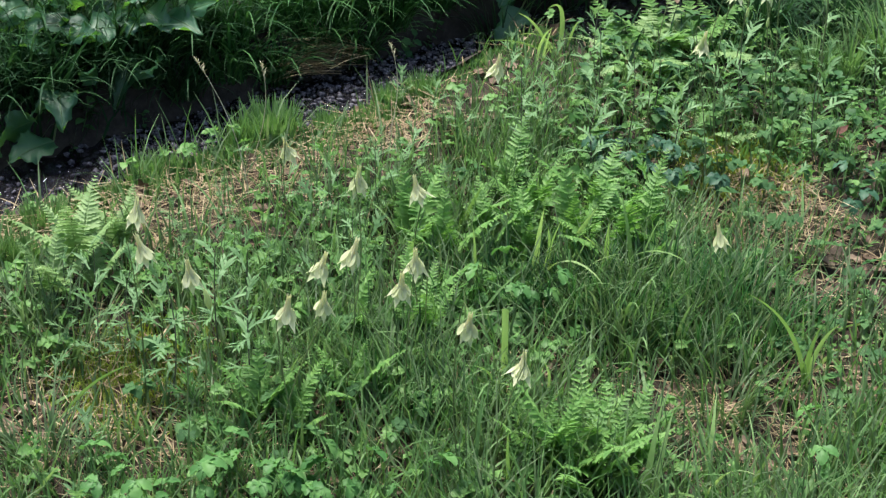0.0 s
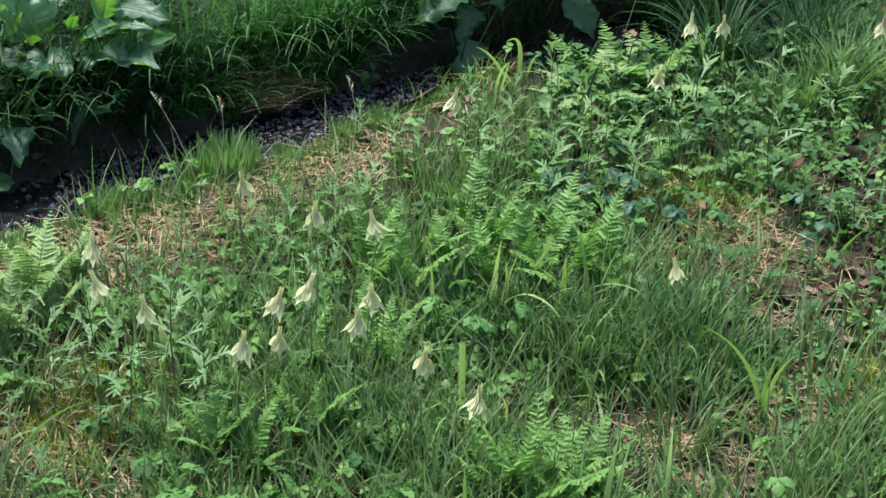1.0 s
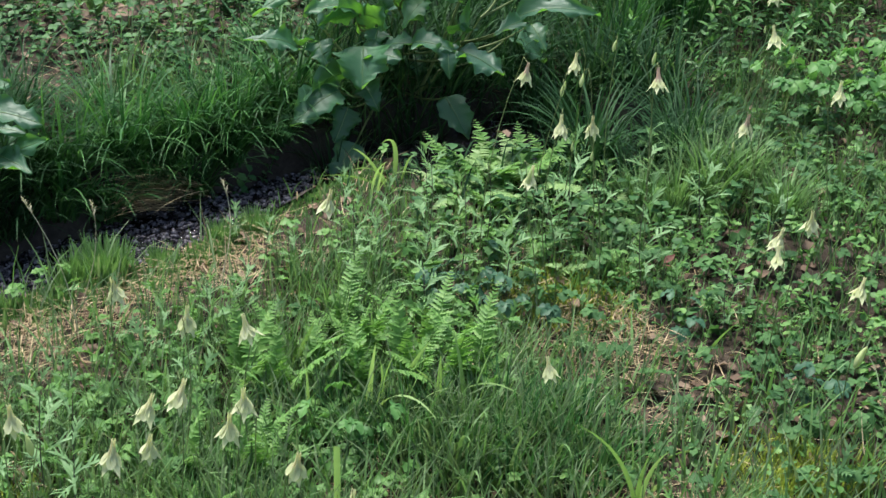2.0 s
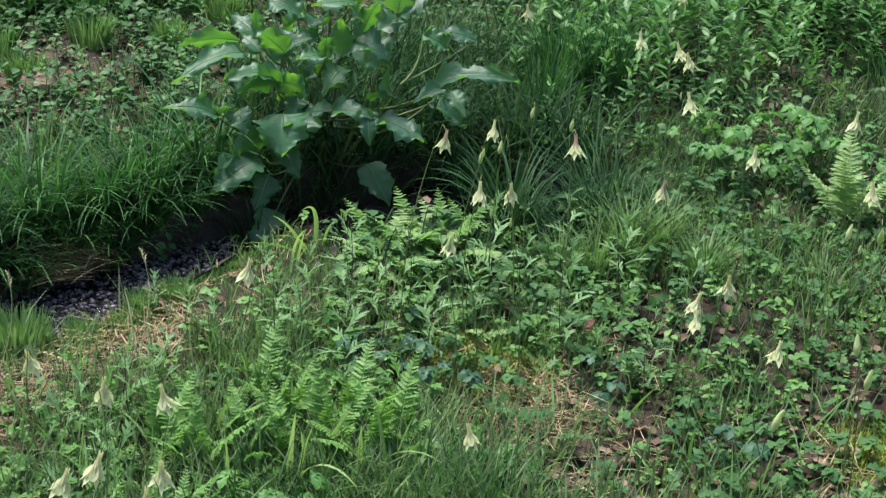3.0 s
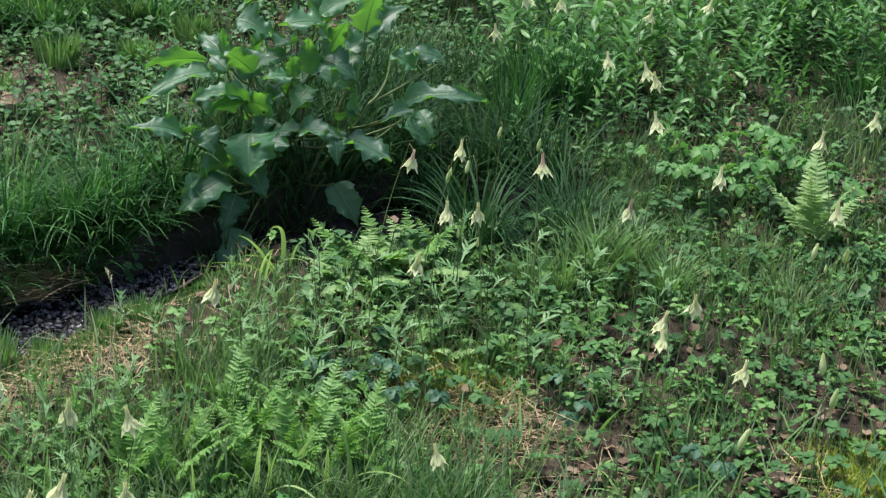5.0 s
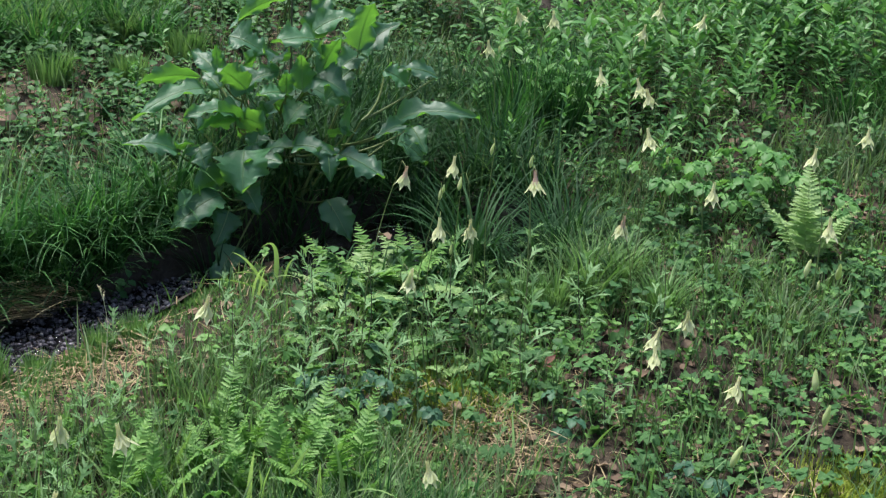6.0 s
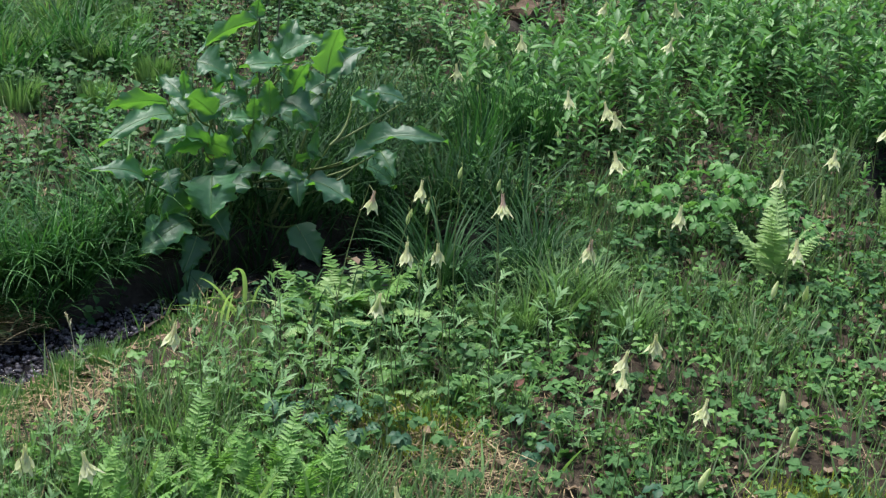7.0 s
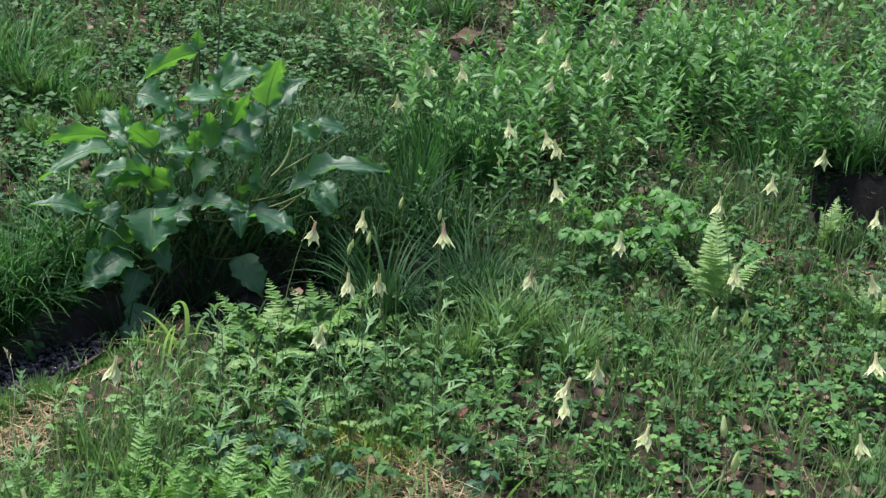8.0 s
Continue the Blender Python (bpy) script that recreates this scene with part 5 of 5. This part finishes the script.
DOCK_A_LOW = [
    (-0.237, -0.200, 0.168, -0.199, -0.220, 0.186, 0.030, -1), (-0.186, -0.200, 0.178, -0.170, -0.240, 0.131, 0.053, 1), (-0.081, -0.220, 0.120, -0.212, -0.280, 0.067, 0.072, -1),
    (-0.085, -0.220, 0.173, -0.089, -0.280, 0.093, 0.105, 1), (-0.090, -0.200, 0.146, -0.003, -0.260, 0.154, 0.060, 1), (-0.139, -0.240, 0.072, -0.245, -0.300, 0.009, 0.085, 1),
    (-0.120, -0.240, 0.034, -0.150, -0.280, -0.036, 0.056, 1), (0.028, -0.200, 0.177, 0.119, -0.240, 0.168, 0.056, 1), (0.105, -0.220, 0.183, 0.110, -0.260, 0.113, 0.046, 1),
    (0.134, -0.220, 0.163, 0.227, -0.270, 0.123, 0.082, 1), (0.272, -0.120, 0.215, 0.457, -0.160, 0.234, 0.057, 1), (0.290, -0.140, 0.216, 0.216, -0.200, 0.195, 0.044, 1),
]
DOCK_A_FOOT = [
    (0.151, -0.160, 0.194, 0.160, -0.170, 0.273, 0.022, -1), (0.111, -0.140, 0.188, 0.177, -0.170, 0.199, 0.030, -1), (-0.101, -0.260, -0.048, -0.156, -0.320, -0.126, 0.058, 1),
    (-0.034, -0.160, 0.153, 0.039, -0.200, 0.170, 0.043, 1), (-0.081, -0.200, 0.076, -0.050, -0.240, 0.027, 0.056, 1), (0.114, -0.140, 0.029, 0.163, -0.200, -0.050, 0.064, 1),
    (-0.045, -0.100, 0.184, -0.059, -0.120, 0.135, 0.051, 1), (0.060, -0.100, 0.253, 0.012, -0.140, 0.195, 0.058, 1), (0.256, 0.000, 0.313, 0.319, 0.000, 0.272, 0.059, 1),
    (-0.012, -0.080, 0.247, 0.061, -0.100, 0.198, 0.051, -1), (0.164, -0.100, 0.335, 0.109, -0.140, 0.276, 0.061, 1), (0.322, -0.050, 0.186, 0.352, -0.100, 0.136, 0.045, 1),
]
DOCK_B_TOP = [
    (-0.021, -0.100, 0.067, -0.084, -0.180, 0.110, 0.046, 1), (0.021, -0.120, 0.096, 0.091, -0.180, 0.137, 0.051, 1), (-0.044, -0.050, 0.128, -0.113, -0.100, 0.126, 0.035, 1),
    (-0.075, -0.050, 0.103, -0.132, -0.100, 0.112, 0.026, -1), (0.014, -0.100, 0.134, -0.004, -0.130, 0.118, 0.035, -1), (0.034, -0.050, 0.154, -0.004, -0.090, 0.152, 0.029, -1),
    (0.077, -0.050, 0.112, 0.127, -0.060, 0.149, 0.035, 1), (0.107, -0.050, 0.113, 0.161, -0.100, 0.142, 0.044, 1), (0.182, -0.050, 0.102, 0.312, -0.100, 0.182, 0.058, 1),
    (0.213, -0.080, 0.143, 0.284, -0.140, 0.129, 0.058, 1), (0.128, -0.020, 0.152, 0.189, -0.050, 0.169, 0.032, 1), (-0.089, 0.020, 0.129, -0.012, 0.050, 0.139, 0.060, 1),
]
DOCK_B_HIGH = [
    (0.147, 0.000, 0.231, 0.223, 0.030, 0.263, 0.053, 1), (0.183, -0.020, 0.219, 0.296, -0.060, 0.205, 0.059, 1), (0.160, -0.050, 0.200, 0.179, -0.080, 0.266, 0.050, -1),
    (0.178, -0.060, 0.189, 0.271, -0.100, 0.198, 0.047, 1), (0.129, -0.070, 0.162, 0.200, -0.100, 0.205, 0.041, 1), (0.025, -0.020, 0.144, -0.044, 0.000, 0.254, 0.092, 1),
    (0.044, 0.000, 0.199, 0.077, 0.020, 0.229, 0.036, 1), (0.096, -0.060, 0.183, 0.112, -0.080, 0.218, 0.026, -1), (-0.019, -0.060, 0.164, -0.051, -0.100, 0.237, 0.064, 1),
]
DOCK_B_LOW = [
    (0.061, -0.150, 0.020, 0.079, -0.200, 0.073, 0.040, 1), (0.003, -0.200, 0.020, 0.024, -0.280, -0.024, 0.067, 1), (-0.012, -0.220, -0.003, -0.045, -0.250, -0.010, 0.033, -1),
    (-0.049, -0.220, -0.034, -0.113, -0.300, -0.075, 0.064, -1), (-0.013, -0.220, -0.077, -0.080, -0.300, -0.087, 0.061, 1), (-0.088, -0.050, 0.152, -0.128, -0.100, 0.144, 0.058, 1),
    (0.097, -0.100, 0.087, 0.045, -0.120, 0.106, 0.032, -1), (-0.104, -0.140, 0.062, -0.136, -0.200, 0.047, 0.048, 1), (0.164, -0.060, 0.148, 0.218, -0.120, 0.127, 0.073, 1),
    (0.049, -0.020, 0.120, 0.083, 0.000, 0.151, 0.038, 1), (-0.130, 0.000, 0.147, -0.202, 0.000, 0.133, 0.065, 1), (0.147, -0.100, 0.137, 0.136, -0.140, 0.120, 0.029, 1),
]
dock(0.27, 3.76, DOCK_A_TOP + DOCK_A_SIDE + DOCK_A_LOW + DOCK_A_FOOT + shade_leaves(12, 0.05, 0.0, 0.14, 0.06, 0.4, 5), [(0.08, -0.02, 0.62), (0.03, 0.0, 0.56), (0.19, -0.08, 0.4), (-0.1, -0.06, 0.3), (-0.2, -0.08, 0.2), (0.2, -0.05, 0.2)],
     "large dock plant with broad glossy green leaves by the stream", 1)
dock(-0.78, 3.2, DOCK_B_TOP + DOCK_B_HIGH + DOCK_B_LOW + shade_leaves(12, 0.02, -0.04, 0.12, 0.02, 0.14, 6), [(0.05, 0.02, 0.26), (0.12, 0.03, 0.22), (-0.04, 0.02, 0.24)], "dock plant with broad pale-lit leaves over the stream", 2)


# ---- columbines ----
def petal_cup():
    """Five rounded petal blades in a hanging bell: the mouth looks down."""
    out = []
    for i in range(5):
        v, f = leaf_form(0.019, (0.26, 0.32, 0.36, 0.36, 0.3, 0.1), 0.35, -0.22, 0.0, 1, 4)
        out.append((turned(turned(v, 0, -1.25, 0, (0.0045, 0, 0.0)), i * 1.2566), f))
    return mesh_np("flower", *join(out), M_PETAL)


def sepal_mesh(flare, wide):
    """A pointed sepal that lies along the bell and then flares out."""
    v, f = leaf_form(0.031, np.array([0.05, 0.13, 0.19, 0.21, 0.19, 0.14, 0.07, 0.0]) * wide, 0.3, flare, 0.02, 1, 2)
    return mesh_np("sepal", turned(v, 0, -1.42, 0, (0.0034, 0, 0.002)), f, M_PETAL)


def spur_mesh(material):
    """A hollow petal that narrows upwards into a hooked spur."""
    v, f = tube([(0.0054, 0, -0.012), (0.0046, 0, -0.004), (0.0034, 0, 0.003), (0.0027, 0, 0.01), (0.0025, 0, 0.017), (0.0026, 0, 0.022), (0.0033, 0, 0.0255)], (0.0036, 0.0033, 0.0023, 0.0015, 0.0011, 0.0009, 0.0004), 6)
    return mesh_np("spur", v, f, material)


def stamen_mesh():
    out = [tube(arc((0, 0, -0.002), (0.002 * math.cos(a), 0.002 * math.sin(a), -0.02), (0, 0, 0), 3), (0.0006, 0.0006, 0.0009), 4) for a in (0, 1.2, 2.5, 3.8, 5.0)]
    return mesh_np("stamens", *join(out), M_STAMEN)


CUP, SPUR, ROSY, STAMENS = petal_cup(), spur_mesh(M_SPUR), spur_mesh(M_ROSY), stamen_mesh()
SEPALS = [sepal_mesh(-0.42, 1.15), sepal_mesh(-0.55, 1.25), sepal_mesh(-0.45, 1.0), sepal_mesh(-0.32, 0.95)]
BUD = mesh_np("bud", *tube([(0, 0, -0.02), (0, 0, -0.017), (0, 0, -0.01), (0, 0, -0.002), (0, 0, 0.006), (0.001, 0, 0.013), (0.002, 0, 0.018)], (0.0008, 0.003, 0.0056, 0.0058, 0.0042, 0.003, 0.0012), 8), M_BUD)
COL_LEAF = mesh_np("leaf", *trifoliate(9, 1.0, 2.6), M_CREEP)


def columbine(x, y, h, bud=False, size=1.0, rosy=False):
    """A columbine whose flower hangs at (x, y), h above the ground there; its foot stands a little aside."""
    fx, fy = r.normal(0, 0.035), r.uniform(-0.02, 0.05)
    t = thing("columbine", x + fx, y + fy, "columbine bearing a closed pale green-cream bud on a thin stem" if bud else "columbine with a nodding cream flower and rosy spurs" if rosy else "columbine with a nodding pale cream-yellow flower on a thin stem", "columbine", "columbines")
    z0 = t.matrix_basis.translation.z
    top = Vector((-fx, -fy, float(ground_z(x, y)) + h - z0))
    a = r.uniform(0, 6.28)
    hook = Vector((0.02 * math.cos(a), 0.02 * math.sin(a), 0.0))
    neck = top + Vector((0, 0, 0.022 * size))
    pts = np.concatenate([arc((0, 0, 0), neck + hook + Vector((0, 0, -0.01)), (r.normal(0, 0.015), r.normal(0, 0.01), 0), 8), [tuple(neck + hook * 0.6 + Vector((0, 0, 0.01))), tuple(neck + Vector((0, 0, 0.002)))]])
    part("stem", mesh_np("stem", *tube(pts, np.concatenate([np.linspace(0.0013, 0.0008, 8), [0.0007, 0.0007]]), 5), M_STEM), t)
    m = Matrix.Translation(top) @ Euler((max(-0.3, min(0.3, r.normal(0, 0.19))), max(-0.3, min(0.3, r.normal(0, 0.19))), r.uniform(0, 6.28))).to_matrix().to_4x4() @ Matrix.Scale(size * r.uniform(0.92, 1.08), 4)
    if bud:
        part("bud", BUD, t, "closed pale bud", m)
    else:
        fl = part("flower", CUP, t, "pale cream-yellow nodding flower", m)
        sp = SEPALS[2 + int(r.integers(2)) if y < 2.35 else int(r.integers(3))]
        for i in range(5):
            part("sepal", sp, fl, "", pose(0, 0, 0, 0, r.normal(0, 6), 36 + 72 * i))
            part("spur", ROSY if rosy else SPUR, fl, "blushed rosy spur" if rosy else "", pose(0, 0, 0, 0, 0, 72 * i))
        part("stamens", STAMENS, fl, "yellow stamens")
    if h > 0.35 and not bud and r.random() < 0.6:
        k, a = 5 + int(r.integers(2)), r.uniform(0, 6.28)
        out = Vector((0.035 * math.cos(a), 0.02 * math.sin(a), 0.0))
        p = Vector(pts[k])
        side = [tuple(p), tuple(p + out * 0.5 + Vector((0, 0, 0.03))), tuple(p + out * 0.9 + Vector((0, 0, 0.042))), tuple(p + out * 1.15 + Vector((0, 0, 0.034))), tuple(p + out * 1.2 + Vector((0, 0, 0.018)))]
        part("side_stem", mesh_np("side_stem", *tube(side, (0.0008, 0.0007, 0.0006, 0.0006, 0.0006), 5), M_STEM), t)
        part("bud", BUD, t, "small nodding bud", Matrix.Translation(p + out * 1.2 + Vector((0, 0, 0.008))) @ Matrix.Scale(0.5, 4))
    for i in range(3):
        part("leaf", COL_LEAF, t, "", pose(0, 0, 0, 0, r.normal(8, 6), r.uniform(0, 360)) @ Matrix.Scale(r.uniform(0.018, 0.028), 4))
    return t


NEAR = [(-0.472, 2.211), (-0.449, 2.116), (-0.37, 2.063), (-0.219, 1.975), (-0.177, 2.075), (-0.169, 1.993), (-0.133, 2.104), (-0.059, 2.031), (-0.04, 2.089), (0.038, 1.944), (0.111, 1.867), (-0.136, 2.31), (-0.043, 2.285), (-0.258, 2.398), (0.093, 2.712), (0.47, 2.778)]
for x, y in NEAR:
    columbine(x, y, 0.3, False, 0.95)
columbine(-0.335, 1.997, 0.3, True)
columbine(0.45, 2.33, 0.2, False, 0.9)
for x, y in [(0.962, 2.619), (0.888, 2.565), (0.868, 2.499), (0.986, 2.399), (1.651, 2.921), (1.508, 2.603), (1.363, 2.351)]:
    columbine(x, y, 0.3, False, 0.86)
for x, y in [(1.135, 2.42), (1.116, 2.313), (0.922, 2.199), (1.255, 2.798), (1.31, 2.774), (0.465, 2.771)]:
    columbine(x, y, 0.3, True)
MID = [(0.477, 2.96), (0.58, 3.008), (0.729, 2.925), (0.513, 2.736), (0.571, 2.736), (0.86, 2.746), (1.07, 2.865), (1.255, 2.718), (1.005, 3.11)]
for i, (x, y) in enumerate(MID):
    columbine(x, y, 0.42, False, 0.86, i in (0, 2, 5))
for x, y in [(0.536, 2.881), (0.58, 2.923), (0.672, 3.09), (0.74, 3.023)]:
    columbine(x, y, 0.42, True, 0.7)
FAR = [(1.096, 3.443), (1.089, 3.503), (1.037, 3.658), (1.388, 3.152), (0.906, 4.032), (0.986, 3.978), (0.801, 3.873), (1.274, 4.246), (1.473, 4.227), (1.283, 4.039), (1.204, 3.901), (1.382, 3.975), (1.751, 3.427), (1.555, 3.266), (1.711, 3.057)]
for x, y in FAR:
    columbine(x, y, 0.38, False, 0.84)


# ---- grass stalks with pale seed heads ----
def seed_stalk(x, y, tip, label):
    t = thing("seed_stalk", x, y, label, "grass stalk", "seed stalks")
    top = Vector(tip) - t.matrix_basis.translation
    pts = arc((0, 0, 0), top, (0.02, 0, 0.01), 8)
    part("stalk", mesh_np("stalk", *tube(pts, np.linspace(0.0009, 0.0005, 8), 4), M_SEED), t)
    d = (pts[-1] - pts[-2]) / np.linalg.norm(pts[-1] - pts[-2])
    out = []
    for i in range(16):
        v, f = leaf_form(0.008 + 0.002 * (i % 3), (0.05, 0.11, 0.1, 0.0), 0.3, 0.1, 0, 1, 2)
        out.append((turned(v, i * 2.4, 1.0, 0, pts[-1] - d * 0.0022 * i), f))
    tagged(part("seed_head", mesh_np("seed_head", *join(out), M_SEED), t, "pale fluffy seed head"), kind="stuff")


seed_stalk(-0.36, 2.68, (-0.453, 2.72, 0.71), "leaning grass stalk with a pale feathery seed head")
seed_stalk(-0.38, 2.82, (-0.35, 2.85, 0.656), "short grass stalk with a pale seed head")
seed_stalk(-0.12, 2.93, (-0.11, 2.95, 0.663), "thin grass stalk with a small white seed head")
def dry_bundle(seed, n=45):
    """Dead leaves that have fallen over one way."""
    r = np.random.default_rng(seed)
    v, f = blades(np.stack([r.normal(0, 0.035, n), r.normal(0, 0.02, n), r.uniform(0, 0.03, n)], -1), r.normal(-2.75, 0.28, n), r.uniform(0.1, 0.25, n), r.uniform(0.003, 0.0055, n), r.uniform(1.0, 1.45, n), r.uniform(0.1, 0.7, n), 5, r.normal(0, 0.4, n))
    return mesh_np("dry_sedge_tuft", v, f, M_DRY)


for k, (x, y, s) in enumerate([(-0.2, 3.36, 0.85), (-0.23, 3.33, 0.75), (-0.26, 3.3, 0.65)]):
    ob = new("dry_sedge_tuft", dry_bundle(91 + k))
    ob.matrix_basis = pose(x, y, 0.485 + 0.3 * (x + 0.2)) @ Matrix.Scale(s, 4)
    tagged(ob, "dead tan sedge leaves drooping over the water", "dead grass", "dry sedge")


# ---- plants with broad lobed leaves ----
def palmate(seed, lobes, material, tall):
    """A leaf of pointed lobes that spread from one point, on a stalk."""
    rr = np.random.default_rng(seed)
    out = [tube(arc((0, 0, 0), (0.03, 0, tall), (-0.01, 0.005, 0), 4), (0.0012, 0.0011, 0.001, 0.0009), 4)]
    for i in range(lobes):
        a = (i - (lobes - 1) / 2) * (1.15 if lobes < 4 else 0.8)
        v, f = leaf_form(0.04 * (1 - 0.12 * abs(i - (lobes - 1) / 2)), (0.08, 0.2, 0.31, 0.25, 0.34, 0.24, 0.1), 0.3, 0.4, 0.06, 2, 4)
        out.append((turned(v, a, rr.normal(0, 0.08), 0, (0.03, 0, tall)), f))
    return mesh_np("leaf", *join(out), material)


lobed_leaves = [palmate(i, 3 + 2 * (i == 1), M_BUSH, 0.1 + 0.03 * i) for i in range(3)]
blue_leaves = [palmate(i + 5, 3 + 2 * (i % 2), M_BLUE, 0.06 + 0.03 * i) for i in range(3)]
for x, y, n, forms, label in [(1.42, 3.62, 14, lobed_leaves, ""), (1.52, 3.66, 14, lobed_leaves, ""), (1.34, 3.56, 10, lobed_leaves, ""), (1.6, 3.58, 9, lobed_leaves, ""), (1.25, 3.64, 9, lobed_leaves, ""), (1.48, 3.8, 10, lobed_leaves, ""), (-0.3, 1.9, 9, lobed_leaves, "s"), (-0.21, 1.92, 8, lobed_leaves, "s"), (-0.15, 1.9, 9, lobed_leaves, "s"), (-0.37, 1.87, 7, lobed_leaves, "s"), (-0.04, 1.86, 7, lobed_leaves, "s"), (-0.25, 1.85, 7, lobed_leaves, "s"), (0.62, 1.95, 6, lobed_leaves, "s"), (-0.45, 1.9, 6, lobed_leaves, "s"), (0.08, 2.36, 6, lobed_leaves, "s"), (0.14, 2.38, 5, lobed_leaves, "s"), (-0.48, 1.88, 6, lobed_leaves, "s"),
                              (0.34, 2.86, 9, blue_leaves, "b"), (0.42, 2.82, 7, blue_leaves, "b"), (0.38, 2.92, 6, blue_leaves, "b"), (0.48, 2.78, 5, blue_leaves, "b"), (0.76, 2.74, 6, blue_leaves, "b"), (0.95, 2.5, 6, blue_leaves, "b")]:
    t = thing("lobed_leaf_plant", x, y, "low plant with dark blue-green lobed leaves" if label == "b" else "low light-green plant with lobed leaves in the grass" if label else "bushy plant with fresh light-green lobed leaves", "plant", "lobed-leaf plants", r.uniform(0, 360))
    for i in range(n):
        part("leaf", forms[int(r.integers(3))], t, "", pose(r.normal(0, 0.02), r.normal(0, 0.02), 0, r.normal(0, 10), r.normal(12, 10), i * 137.5) @ Matrix.Scale(r.uniform(0.55, 0.85) if label else r.uniform(0.75, 1.2), 4))

# ---- single dead leaves ----
dead = []
for i in range(3):
    v, f = leaf_form(0.05, (0.04, 0.24, 0.32, 0.28, 0.16, 0.0), 0.5, -0.35 + 0.3 * i, 0.06, 2.0, 4, i)
    dead.append(mesh_np("dead_leaf", v, f, M_DEADLEAF))
red_dead = []
for me in dead:
    red_dead.append(me.copy())
    red_dead[-1].materials[0] = M_REDLEAF
for i, (x, y, h, a) in enumerate([(0.772, 2.913, 0.035, 30), (0.79, 2.905, 0.03, 200), (0.5, 3.33, 0.1, 120), (0.66, 2.13, 0.005, 80), (0.95, 2.9, 0.01, 10), (1.2, 2.44, 0.01, 300), (0.7, 2.52, 0.005, 150), (0.47, 2.0, 0.005, 20)]):
    ob = new("dead_leaf", red_dead[i % 3] if i < 2 else dead[i % 3])
    ob.matrix_basis = pose(x, y, float(ground_z(x, y)) + h + 0.004, 10, -12, a) @ Matrix.Scale(0.55 if h > 0.1 or i < 2 else 0.9, 4)
    tagged(ob, "curled reddish-brown dead leaf on the litter" if i < 2 else "flat dry brown leaf lying on the soil", "dead leaf", "dead leaves")

# ---- the growth thins out into the meadow ----
def fringe(reach, share):
    return lambda x, y: share * np.exp(-np.clip(past_edge(x, y), 0, None) / reach) * (past_edge(x, y) > 0.05) * (0.3 + 0.7 * patchy(x, y, 5.0, 1.7)) * on_bank(x, y, 1.3)


FRINGE = (-5.0, 6.5, -1.0, 9.0)
leaf_sheet("fringe_leaves", 90000, fringe(0.8, 0.9), trifoliate(6, 1.0, 2.4), M_CREEP, ("three-part green leaves thinning out into the meadow",), (0.014, 0.034), rect=FRINGE, tilt=0.35)
leaf_sheet("fringe_herbs", 60000, fringe(1.1, 0.7), join(herb_pieces(12, 7, 3.0)), M_HERB, ("oval-leaved herbs thinning out into the meadow",), (0.015, 0.032), rect=FRINGE, tilt=0.35)
leaf_sheet("fringe_shoots", 16000, fringe(1.0, 0.5), join(shoot_pieces(15)), M_MUG, ("young mugwort shoots thinning out into the meadow",), (0.5, 1.1), rect=FRINGE, tilt=0.4)
